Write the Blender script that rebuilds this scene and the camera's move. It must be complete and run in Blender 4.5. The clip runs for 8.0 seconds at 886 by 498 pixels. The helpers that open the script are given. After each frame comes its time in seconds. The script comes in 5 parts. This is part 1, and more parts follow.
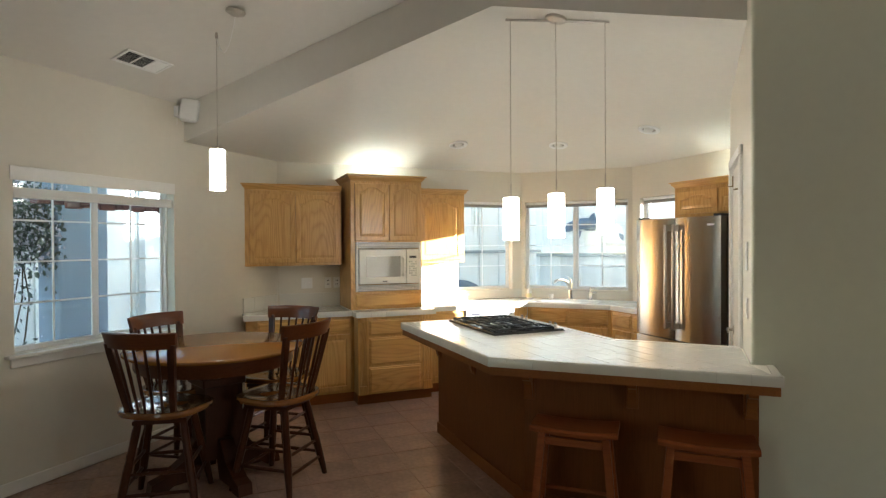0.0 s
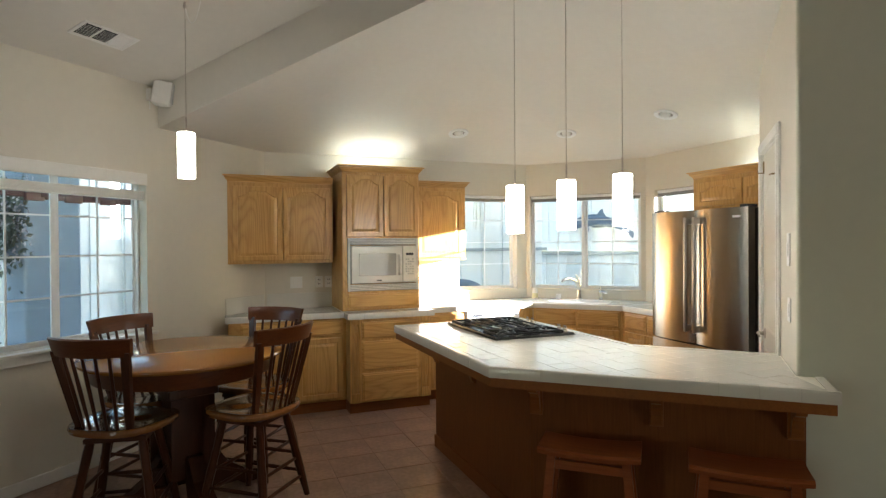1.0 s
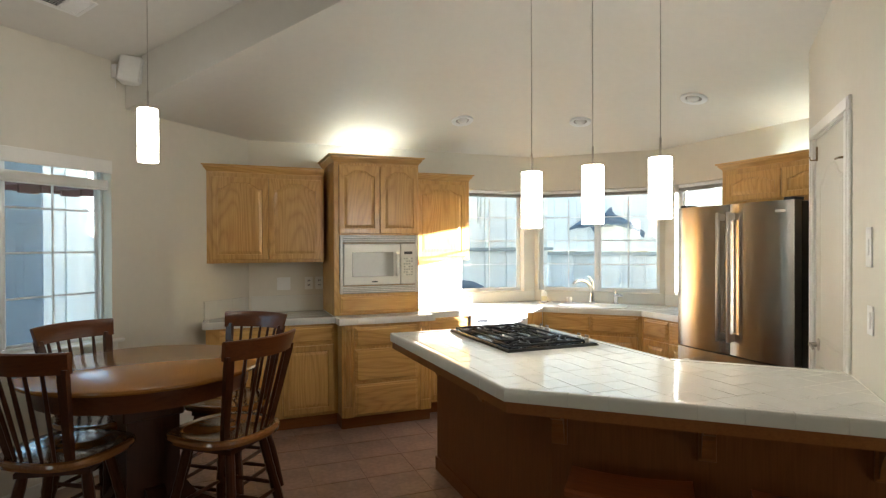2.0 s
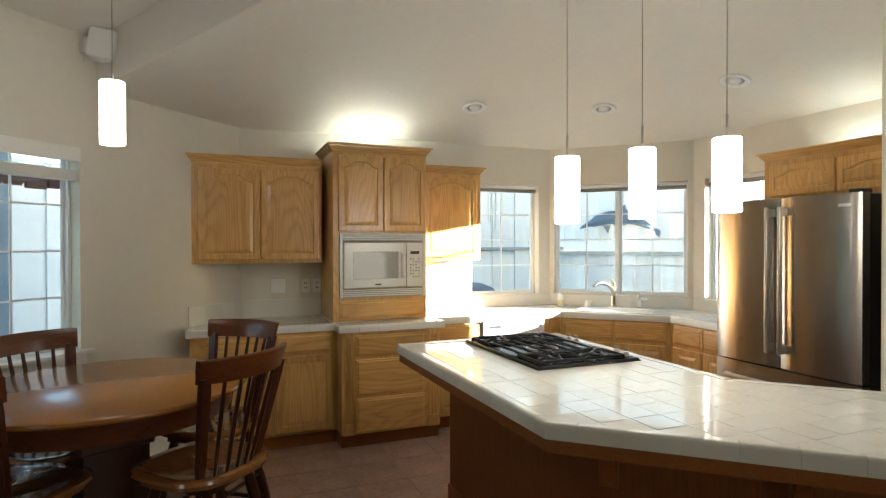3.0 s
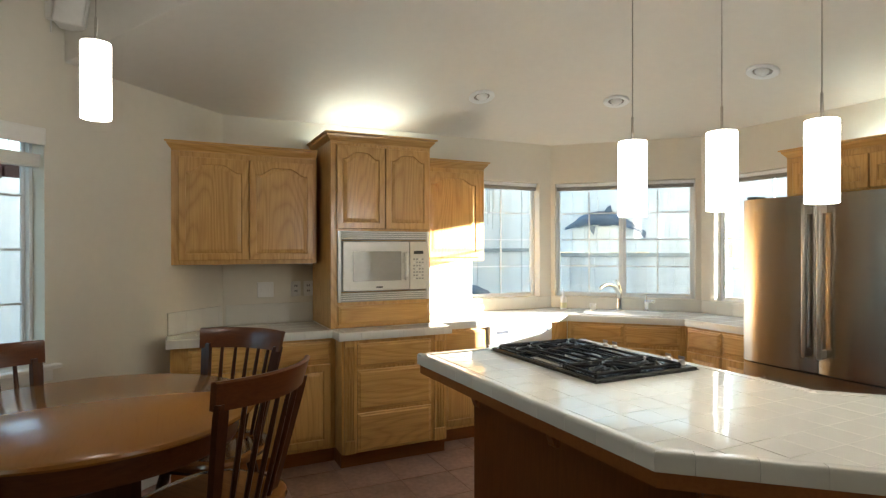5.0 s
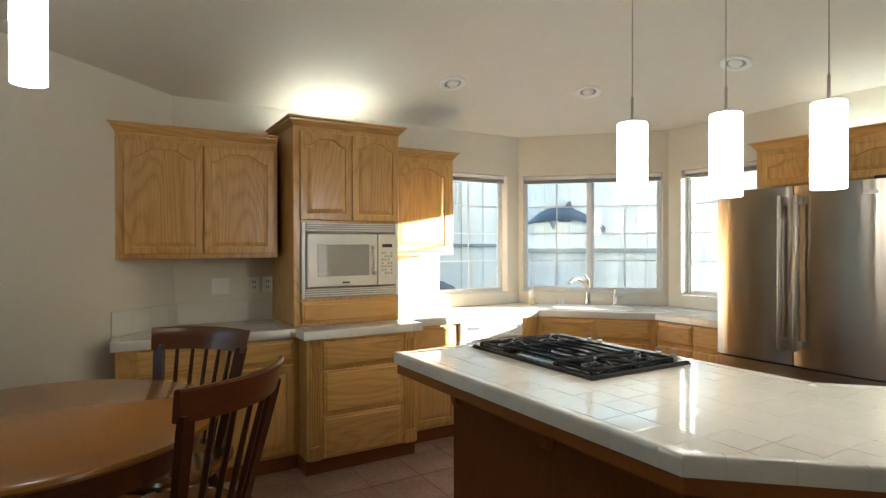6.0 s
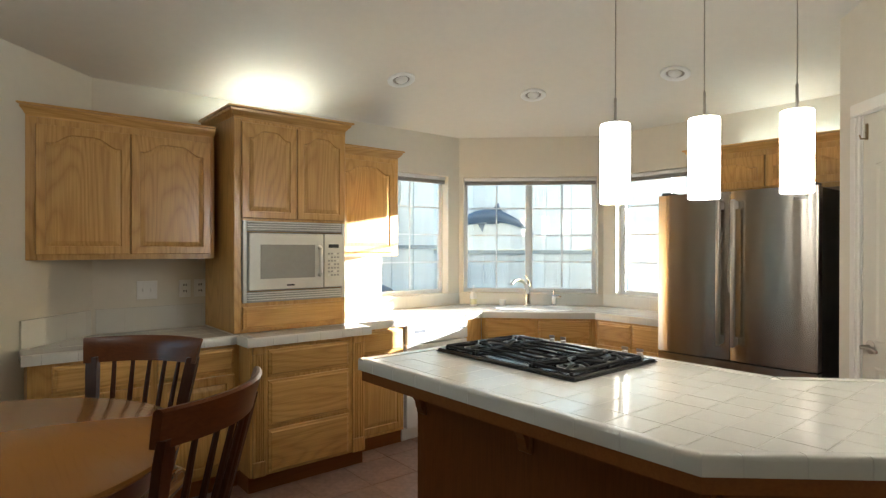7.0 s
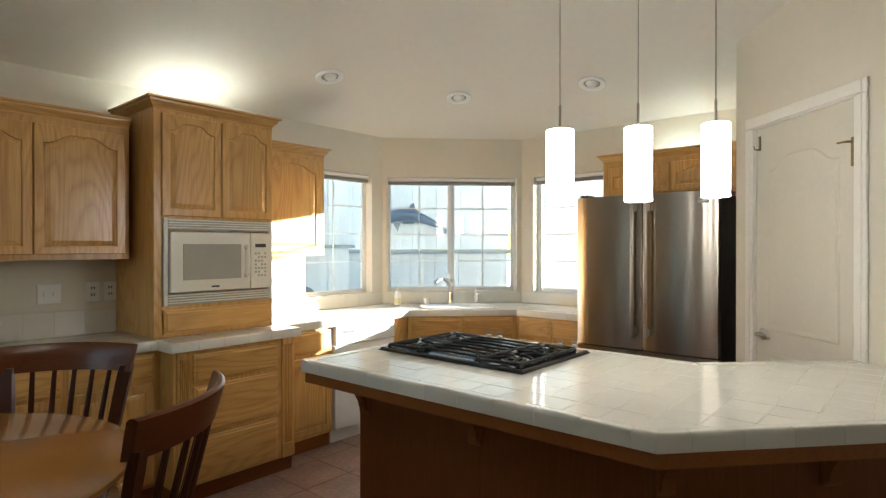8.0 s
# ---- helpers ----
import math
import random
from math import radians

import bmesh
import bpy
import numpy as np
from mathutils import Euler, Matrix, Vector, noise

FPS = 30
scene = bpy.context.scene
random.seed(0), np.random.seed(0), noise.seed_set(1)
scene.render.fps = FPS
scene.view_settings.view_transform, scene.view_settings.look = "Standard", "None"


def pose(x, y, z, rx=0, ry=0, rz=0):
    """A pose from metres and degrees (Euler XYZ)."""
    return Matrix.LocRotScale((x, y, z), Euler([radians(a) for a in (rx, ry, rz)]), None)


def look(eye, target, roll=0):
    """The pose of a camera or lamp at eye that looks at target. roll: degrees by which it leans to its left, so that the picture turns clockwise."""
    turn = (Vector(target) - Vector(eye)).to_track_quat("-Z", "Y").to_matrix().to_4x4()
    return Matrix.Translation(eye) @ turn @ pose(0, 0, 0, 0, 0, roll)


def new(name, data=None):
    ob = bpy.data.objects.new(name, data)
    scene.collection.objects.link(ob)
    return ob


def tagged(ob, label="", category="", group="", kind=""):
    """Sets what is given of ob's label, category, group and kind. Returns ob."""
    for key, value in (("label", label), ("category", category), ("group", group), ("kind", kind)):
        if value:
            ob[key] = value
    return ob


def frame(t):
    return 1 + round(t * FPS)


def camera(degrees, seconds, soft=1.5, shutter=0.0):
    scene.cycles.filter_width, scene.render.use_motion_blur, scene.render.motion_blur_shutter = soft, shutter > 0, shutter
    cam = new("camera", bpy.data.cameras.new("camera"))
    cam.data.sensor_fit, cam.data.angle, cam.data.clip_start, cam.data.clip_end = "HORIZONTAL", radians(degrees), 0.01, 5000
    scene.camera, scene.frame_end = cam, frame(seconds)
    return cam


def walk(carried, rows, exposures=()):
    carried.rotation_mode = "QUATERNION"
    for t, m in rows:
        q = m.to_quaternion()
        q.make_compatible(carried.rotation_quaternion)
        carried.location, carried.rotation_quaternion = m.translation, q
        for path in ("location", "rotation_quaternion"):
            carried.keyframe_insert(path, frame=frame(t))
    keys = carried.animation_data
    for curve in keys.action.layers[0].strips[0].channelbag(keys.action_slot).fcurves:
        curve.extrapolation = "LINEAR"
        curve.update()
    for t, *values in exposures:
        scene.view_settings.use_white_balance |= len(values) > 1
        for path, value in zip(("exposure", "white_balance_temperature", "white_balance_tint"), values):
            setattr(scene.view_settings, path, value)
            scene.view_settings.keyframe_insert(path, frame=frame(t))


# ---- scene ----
cam = camera(76.4, 8.0, soft=1.3)
PATH = [
    (0, (0.207, 0.057, 1.576), (0.953, 1.913, 1.559), -0.3),
    (0.5, (0.297, 0.242, 1.56), (1.036, 2.1, 1.54), -0.4),
    (1, (0.413, 0.427, 1.538), (1.144, 2.289, 1.521), -0.4),
    (1.5, (0.491, 0.631, 1.526), (1.227, 2.491, 1.508), -0.2),
    (1.7, (0.521, 0.735, 1.518), (1.256, 2.595, 1.504), -0.2),
    (3, (0.654, 1.349, 1.508), (1.391, 3.208, 1.493), -0.1),
    (3.5, (0.61, 1.513, 1.49), (1.351, 3.371, 1.481), -0.2),
    (4, (0.544, 1.652, 1.495), (1.291, 3.507, 1.487), -0.3),
    (4.5, (0.486, 1.72, 1.493), (1.29, 3.552, 1.488), -0.2),
    (6, (0.428, 2.026, 1.448), (1.449, 3.745, 1.435), -0.1),
    (6.5, (0.355, 2.155, 1.439), (1.495, 3.798, 1.425), -0.1),
    (7, (0.272, 2.251, 1.44), (1.546, 3.792, 1.434), 0.1),
    (7.5, (0.182, 2.301, 1.455), (1.589, 3.722, 1.453), 0.1),
    (8, (0.113, 2.359, 1.437), (1.632, 3.66, 1.43), 0.0),
]
walk(cam, [(t, look(eye, target, roll)) for t, eye, target, roll in PATH], exposures=[(0.0, 3.22, 6080, 10), (4.0, 3.09, 6080, 10), (8.0, 3.00, 6080, 10)])

# ---- world, sun, large lights ----
SUN_FROM = Vector((1.61, -1.0, 0.277)).normalized()
world = bpy.data.worlds.new("world")
scene.world = world
world.use_nodes = True
wn = world.node_tree
sky = wn.nodes.new("ShaderNodeTexSky")
sky.sky_type, sky.sun_disc = "NISHITA", False
sky.sun_elevation = math.asin(SUN_FROM.z)
sky.sun_rotation = math.atan2(SUN_FROM.x, SUN_FROM.y)
wn.links.new(sky.outputs["Color"], wn.nodes["Background"].inputs["Color"])
wn.nodes["Background"].inputs["Strength"].default_value = 0.15


def lamp(name, kind, power, color, matrix, size=(1, 1), angle=0.0):
    data = bpy.data.lights.new(name, kind)
    data.energy, data.color = power, color
    if kind == "AREA":
        data.shape, data.size, data.size_y = "RECTANGLE", size[0], size[1]
    if kind == "SUN":
        data.angle = angle
    ob = new(name, data)
    ob.matrix_world = matrix
    return ob


lamp("sun", "SUN", 5.0, (0.98, 0.985, 1.0), look(SUN_FROM * 30, (0, 0, 0)), angle=radians(0.6))

# fill lamp in an unseen west window, added behind the camera
lamp("window_fill_light", "AREA", 0.7, (1.0, 0.91, 0.76), look((-3.36, -0.65, 1.5), (0, -0.65, 1.4)), (1.25, 1.15))
# daylight standing in the living room's south window
lamp("window_fill_light", "AREA", 3.2, (1.0, 0.90, 0.74), look((4.18, -3.16, 1.275), (4.18, 0, 1.275)), (1.34, 1.6))

# ---- materials ----


def rgb(c):
    return (c[0], c[1], c[2], 1.0)


def material(name, base, rough=0.5, metal=0.0, var=0.12, scale=6.0, bump=0.0, bump_scale=80.0, stretch=(1, 1, 1), dark=None, coat=0.0, per_object=0.0, spec=0.5):
    """A surface with two scales of variation in colour, and fine relief."""
    m = bpy.data.materials.new(name)
    m.use_nodes = True
    t = m.node_tree
    b = t.nodes["Principled BSDF"]
    co = t.nodes.new("ShaderNodeTexCoord")
    mp = t.nodes.new("ShaderNodeMapping")
    mp.inputs["Scale"].default_value = stretch
    t.links.new(co.outputs["Object"], mp.inputs["Vector"])
    n1 = t.nodes.new("ShaderNodeTexNoise")
    n1.inputs["Scale"].default_value, n1.inputs["Detail"].default_value = scale, 4
    n2 = t.nodes.new("ShaderNodeTexNoise")
    n2.inputs["Scale"].default_value, n2.inputs["Detail"].default_value = scale * 9, 6
    for n in (n1, n2):
        t.links.new(mp.outputs["Vector"], n.inputs["Vector"])
    mix = t.nodes.new("ShaderNodeMath")
    mix.operation = "MULTIPLY_ADD"
    t.links.new(n2.outputs["Fac"], mix.inputs[0])
    mix.inputs[1].default_value = 0.5
    half = t.nodes.new("ShaderNodeMath")
    half.operation = "MULTIPLY"
    half.inputs[1].default_value = 0.5
    t.links.new(n1.outputs["Fac"], half.inputs[0])
    t.links.new(half.outputs[0], mix.inputs[2])
    ramp = t.nodes.new("ShaderNodeValToRGB")
    lo = dark or tuple(v * (1 - var) for v in base)
    hi = tuple(min(1, v * (1 + var * 0.5)) for v in base)
    ramp.color_ramp.elements[0].position, ramp.color_ramp.elements[1].position = 0.35, 0.65
    ramp.color_ramp.elements[0].color, ramp.color_ramp.elements[1].color = rgb(lo), rgb(hi)
    t.links.new(mix.outputs[0], ramp.inputs["Fac"])
    out = ramp.outputs["Color"]
    if per_object:
        oi = t.nodes.new("ShaderNodeObjectInfo")
        mr = t.nodes.new("ShaderNodeMapRange")
        mr.inputs["To Min"].default_value, mr.inputs["To Max"].default_value = 1 - per_object, 1 + per_object
        t.links.new(oi.outputs["Random"], mr.inputs["Value"])
        hs = t.nodes.new("ShaderNodeHueSaturation")
        t.links.new(mr.outputs["Result"], hs.inputs["Value"])
        t.links.new(out, hs.inputs["Color"])
        out = hs.outputs["Color"]
    t.links.new(out, b.inputs["Base Color"])
    rr = t.nodes.new("ShaderNodeMapRange")
    rr.inputs["To Min"].default_value, rr.inputs["To Max"].default_value = max(0.02, rough * 0.8), min(1, rough * 1.2)
    t.links.new(n1.outputs["Fac"], rr.inputs["Value"])
    t.links.new(rr.outputs["Result"], b.inputs["Roughness"])
    b.inputs["Metallic"].default_value = metal
    b.inputs["Coat Weight"].default_value = coat
    b.inputs["Coat Roughness"].default_value = 0.15
    b.inputs["Specular IOR Level"].default_value = spec
    if bump:
        n3 = t.nodes.new("ShaderNodeTexNoise")
        n3.inputs["Scale"].default_value, n3.inputs["Detail"].default_value = bump_scale, 3
        t.links.new(mp.outputs["Vector"], n3.inputs["Vector"])
        bp = t.nodes.new("ShaderNodeBump")
        bp.inputs["Strength"].default_value, bp.inputs["Distance"].default_value = bump, 0.004
        t.links.new(n3.outputs["Fac"], bp.inputs["Height"])
        t.links.new(bp.outputs["Normal"], b.inputs["Normal"])
    return m


def oak_material(name, light, dark, rough=0.35, axis="z", scale=1.0, coat=0.4, fine=1.0, ring_depth=0.30, spec=0.5):
    """Oak with cathedral grain that runs along one axis of the object."""
    m = bpy.data.materials.new(name)
    m.use_nodes = True
    t = m.node_tree
    b = t.nodes["Principled BSDF"]
    co = t.nodes.new("ShaderNodeTexCoord")
    oi = t.nodes.new("ShaderNodeObjectInfo")
    off = t.nodes.new("ShaderNodeVectorMath")
    off.operation = "MULTIPLY_ADD"
    t.links.new(oi.outputs["Random"], off.inputs[0])
    off.inputs[1].default_value = (7.3, 3.1, 5.7)
    t.links.new(co.outputs["Object"], off.inputs[2])
    mp = t.nodes.new("ShaderNodeMapping")
    k = {"z": (7, 7, 1.1), "x": (1.1, 7, 7), "y": (7, 1.1, 7)}[axis]
    mp.inputs["Scale"].default_value = tuple(v * scale for v in k)
    t.links.new(off.outputs[0], mp.inputs["Vector"])
    # growth rings: bands of a slow noise
    n = t.nodes.new("ShaderNodeTexNoise")
    n.inputs["Scale"].default_value, n.inputs["Detail"].default_value, n.inputs["Roughness"].default_value = 0.55, 1.5, 0.4
    t.links.new(mp.outputs["Vector"], n.inputs["Vector"])
    ring = t.nodes.new("ShaderNodeMath")
    ring.operation = "MULTIPLY"
    ring.inputs[1].default_value = 42.0
    t.links.new(n.outputs["Fac"], ring.inputs[0])
    fr = t.nodes.new("ShaderNodeMath")
    fr.operation = "PINGPONG"
    fr.inputs[1].default_value = 1.0
    t.links.new(ring.outputs[0], fr.inputs[0])
    pw = t.nodes.new("ShaderNodeMath")
    pw.operation = "POWER"
    pw.inputs[1].default_value = 2.2
    t.links.new(fr.outputs[0], pw.inputs[0])
    # fine pores
    mp2 = t.nodes.new("ShaderNodeMapping")
    k2 = {"z": (140, 140, 5), "x": (5, 140, 140), "y": (140, 5, 140)}[axis]
    mp2.inputs["Scale"].default_value = k2
    t.links.new(off.outputs[0], mp2.inputs["Vector"])
    pores = t.nodes.new("ShaderNodeTexNoise")
    pores.inputs["Scale"].default_value, pores.inputs["Detail"].default_value = 1.0, 3
    t.links.new(mp2.outputs["Vector"], pores.inputs["Vector"])
    add = t.nodes.new("ShaderNodeMath")
    add.operation = "MULTIPLY_ADD"
    t.links.new(pores.outputs["Fac"], add.inputs[0])
    add.inputs[1].default_value = 0.9 * fine
    mul = t.nodes.new("ShaderNodeMath")
    mul.operation = "MULTIPLY"
    mul.inputs[1].default_value = ring_depth
    t.links.new(pw.outputs[0], mul.inputs[0])
    t.links.new(mul.outputs[0], add.inputs[2])
    ramp = t.nodes.new("ShaderNodeValToRGB")
    ramp.color_ramp.elements[0].position, ramp.color_ramp.elements[1].position = 0.3, 0.95
    ramp.color_ramp.elements[0].color, ramp.color_ramp.elements[1].color = rgb(light), rgb(dark)
    t.links.new(add.outputs[0], ramp.inputs["Fac"])
    mr = t.nodes.new("ShaderNodeMapRange")
    mr.inputs["To Min"].default_value, mr.inputs["To Max"].default_value = 0.9, 1.08
    t.links.new(oi.outputs["Random"], mr.inputs["Value"])
    hs = t.nodes.new("ShaderNodeHueSaturation")
    t.links.new(mr.outputs["Result"], hs.inputs["Value"])
    t.links.new(ramp.outputs["Color"], hs.inputs["Color"])
    t.links.new(hs.outputs["Color"], b.inputs["Base Color"])
    b.inputs["Roughness"].default_value = rough
    b.inputs["Specular IOR Level"].default_value = spec
    b.inputs["Coat Weight"].default_value, b.inputs["Coat Roughness"].default_value = coat, 0.2
    bp = t.nodes.new("ShaderNodeBump")
    bp.inputs["Strength"].default_value, bp.inputs["Distance"].default_value = 0.12, 0.002
    t.links.new(add.outputs[0], bp.inputs["Height"])
    bp.invert = True
    t.links.new(bp.outputs["Normal"], b.inputs["Normal"])
    return m


def glowing(name, color, strength):
    m = bpy.data.materials.new(name)
    m.use_nodes = True
    b = m.node_tree.nodes["Principled BSDF"]
    b.inputs["Base Color"].default_value = rgb((0.8, 0.78, 0.72))
    b.inputs["Emission Color"].default_value = rgb(color)
    b.inputs["Emission Strength"].default_value = strength
    return m


def glass_material(name, tint=(0.95, 0.98, 0.97), rough=0.0):
    m = bpy.data.materials.new(name)
    m.use_nodes = True
    t = m.node_tree
    t.nodes.remove(t.nodes["Principled BSDF"])
    tr = t.nodes.new("ShaderNodeBsdfTransparent")
    tr.inputs["Color"].default_value = rgb(tint)
    gl = t.nodes.new("ShaderNodeBsdfGlossy")
    gl.inputs["Roughness"].default_value = 0.02
    lw = t.nodes.new("ShaderNodeLayerWeight")
    lw.inputs["Blend"].default_value = 0.5
    pw = t.nodes.new("ShaderNodeMath")
    pw.operation = "POWER"
    pw.inputs[1].default_value = 5.0
    t.links.new(lw.outputs["Facing"], pw.inputs[0])
    fr = t.nodes.new("ShaderNodeMath")
    fr.operation = "MULTIPLY_ADD"
    fr.inputs[1].default_value, fr.inputs[2].default_value = 0.9, 0.04
    t.links.new(pw.outputs[0], fr.inputs[0])
    mx = t.nodes.new("ShaderNodeMixShader")
    t.links.new(fr.outputs[0], mx.inputs[0])
    t.links.new(tr.outputs[0], mx.inputs[1])
    t.links.new(gl.outputs[0], mx.inputs[2])
    t.links.new(mx.outputs[0], t.nodes["Material Output"].inputs["Surface"])
    return m


M = {
    "wall": material("wall_paint", (0.70, 0.655, 0.55), 0.6, var=0.03, scale=2, bump=0.06, bump_scale=160),
    "wall_green": material("wall_paint_sage", (0.68, 0.685, 0.55), 0.6, var=0.03, scale=2, bump=0.06, bump_scale=160),
    # unseen walls, kept dark so that little light bounces into the kitchen
    "wall_far": material("wall_low_bounce", (0.34, 0.30, 0.24), 0.7, var=0.05, scale=2),
    "ceiling": material("ceiling_paint", (0.71, 0.68, 0.61), 0.7, var=0.03, scale=2, bump=0.08, bump_scale=120),
    "trim": material("white_trim", (0.80, 0.78, 0.72), 0.4, var=0.03, scale=4),
    "door": material("door_paint", (0.64, 0.61, 0.515), 0.4, var=0.03, scale=4),
    "vinyl": material("white_vinyl", (0.80, 0.81, 0.80), 0.35, var=0.03, scale=5),
    "slat": material("blind_wood", (0.80, 0.78, 0.72), 0.45, var=0.06, scale=8, stretch=(1, 6, 6)),
    "blind_dark": material("blind_metal", (0.30, 0.28, 0.25), 0.4, var=0.1, scale=8),
    "tile": material("white_tile", (0.74, 0.72, 0.645), 0.085, var=0.02, scale=9, bump=0.12, bump_scale=11, per_object=0.02),
    "grout": material("grout", (0.70, 0.675, 0.59), 0.85, var=0.1, scale=30),
    "floor_tile": material("floor_tile", (0.40, 0.250, 0.185), 0.34, var=0.30, scale=3.5, bump=0.12, bump_scale=30, per_object=0.06),
    "floor_grout": material("floor_grout", (0.37, 0.235, 0.18), 0.9, var=0.15, scale=20),
    "steel": material("brushed_steel", (0.46, 0.415, 0.355), 0.25, 1.0, var=0.05, scale=7, stretch=(1, 1, 0.05), bump=0.3, bump_scale=5),
    "fridge_side": material("dark_fridge_side", (0.035, 0.026, 0.018), 0.4, var=0.15, scale=12, bump=0.1, bump_scale=200),
    "chrome": material("chrome", (0.75, 0.74, 0.72), 0.12, 1.0, var=0.03, scale=4),
    "nickel": material("brushed_nickel", (0.50, 0.46, 0.40), 0.38, 1.0, var=0.06, scale=8),
    "black": material("black_enamel", (0.012, 0.012, 0.013), 0.18, var=0.2, scale=8, coat=0.4),
    "iron": material("cast_iron", (0.012, 0.012, 0.013), 0.33, var=0.3, scale=20, bump=0.1, bump_scale=300, spec=0.3),
    "dark": material("dark_plastic", (0.03, 0.03, 0.03), 0.5, var=0.2, scale=10),
    # grey of the keys; also puts shade into the microwave's seams and louvre gaps
    "gap": material("grey_keys_and_gap_shade", (0.38, 0.38, 0.35), 0.5, var=0.1, scale=10),
    "white": material("white_plastic", (0.83, 0.82, 0.78), 0.35, var=0.03, scale=6),
    "cream": material("cream_enamel", (0.80, 0.78, 0.71), 0.25, var=0.03, scale=5, coat=0.3),
    "mw_glass": material("oven_door_glass", (0.40, 0.39, 0.35), 0.06, var=0.05, scale=40),
    "fluted": material("glossy_grey", (0.74, 0.73, 0.69), 0.3, var=0.04, scale=6),
    "oak": oak_material("oak", (0.70, 0.415, 0.130), (0.50, 0.255, 0.064), axis="z", ring_depth=0.34),
    "oak_x": oak_material("oak_cross", (0.70, 0.415, 0.130), (0.51, 0.262, 0.066), axis="x", ring_depth=0.35),
    # darker, redder oak for island band, corbels, toe kicks and island base
    "oak_mid": oak_material("oak_band_brown", (0.28, 0.100, 0.021), (0.20, 0.066, 0.013), rough=0.45, axis="x", coat=0.1, ring_depth=0.15, spec=0.3),
    "oak_dark": oak_material("oak_dark_brown", (0.235, 0.078, 0.016), (0.165, 0.050, 0.010), rough=0.5, axis="z", coat=0.0, ring_depth=0.12, spec=0.25),
    "cherry": oak_material("dark_stained_wood", (0.066, 0.020, 0.007), (0.042, 0.012, 0.004), rough=0.3, axis="z", coat=0.1, ring_depth=0.15, spec=0.3),
    "cherry_x": oak_material("dark_stained_rail", (0.130, 0.040, 0.011), (0.075, 0.022, 0.007), rough=0.3, axis="x", coat=0.1, ring_depth=0.15, spec=0.3),
    "table_top": oak_material("table_top_wood", (0.33, 0.140, 0.030), (0.22, 0.086, 0.018), rough=0.24, axis="y", coat=0.3, fine=0.5, ring_depth=0.12, spec=0.2),
    "seat": oak_material("chair_seat_wood", (0.27, 0.115, 0.034), (0.16, 0.062, 0.018), rough=0.2, axis="y", coat=0.6, ring_depth=0.15),
    "stool": oak_material("stool_wood", (0.34, 0.095, 0.024), (0.21, 0.052, 0.013), rough=0.4, axis="x", coat=0.0, ring_depth=0.2, spec=0.3),
    "shade": glowing("lit_opal_glass", (1.0, 0.94, 0.83), 2.5),
    "bulb": glowing("lit_bulb", (1.0, 0.9, 0.7), 6.0),
    "lens": material("frosted_lens", (0.75, 0.75, 0.72), 0.35, var=0.05, scale=30),
    "glass": glass_material("window_glass"),
    "soap_glass": glass_material("clear_plastic", (0.93, 0.95, 0.75)),
    "soap": material("pale_yellow_label", (0.74, 0.70, 0.42), 0.3, var=0.1),
    "fence": material("painted_fence_board", (0.73, 0.745, 0.74), 0.75, var=0.10, scale=3, stretch=(1, 1, 0.3), bump=0.2, bump_scale=60, per_object=0.08),
    "fence_low": material("weathered_fence_board", (0.60, 0.635, 0.65), 0.8, var=0.18, scale=3, stretch=(1, 1, 0.3), bump=0.2, bump_scale=60, per_object=0.1),
    "stucco": material("blue_grey_stucco", (0.36, 0.43, 0.54), 0.9, var=0.12, scale=5, bump=0.6, bump_scale=90),
    "siding": material("white_siding", (0.66, 0.67, 0.68), 0.7, var=0.06, scale=3, stretch=(0.3, 1, 1), per_object=0.04),
    "roofing": material("roof_shingle", (0.12, 0.11, 0.11), 0.9, var=0.3, scale=10),
    "ground": material("concrete_yard", (0.52, 0.51, 0.48), 0.85, var=0.2, scale=1.5, bump=0.2, bump_scale=60),
    "leaf": material("leaf", (0.12, 0.15, 0.13), 0.5, var=0.4, scale=6, per_object=0.2),
    "petal": material("pale_blossom", (0.72, 0.70, 0.80), 0.6, var=0.2, scale=6),
    "bark": material("vine_bark", (0.10, 0.075, 0.05), 0.9, var=0.3, scale=14),
    "trellis": material("red_brown_timber", (0.16, 0.06, 0.055), 0.7, var=0.25, scale=6, stretch=(1, 1, 6)),
    "dolphin": material("blue_grey_resin", (0.10, 0.14, 0.20), 0.3, var=0.25, scale=4, coat=0.3),
    "cover": material("blue_grey_cloth", (0.15, 0.18, 0.22), 0.8, var=0.25, scale=5, bump=0.3, bump_scale=70),
    "rail_grey": material("grey_timber", (0.30, 0.33, 0.33), 0.8, var=0.2, scale=5),
    "brass": material("aged_brass", (0.30, 0.22, 0.12), 0.35, 1.0, var=0.15, scale=12),
}

for nm in ("table_top", "seat"):
    M[nm].node_tree.nodes["Principled BSDF"].inputs["Coat Roughness"].default_value = 0.13
# brushed finish: highlights drawn out up and down
steel = M["steel"].node_tree
tan = steel.nodes.new("ShaderNodeTangent")
tan.direction_type, tan.axis = "RADIAL", "Z"
steel.links.new(tan.outputs[0], steel.nodes["Principled BSDF"].inputs["Tangent"])
steel.nodes["Principled BSDF"].inputs["Anisotropic"].default_value = 0.9
steel.nodes["Principled BSDF"].inputs["Anisotropic Rotation"].default_value = 0.25

# ---- mesh helpers ----


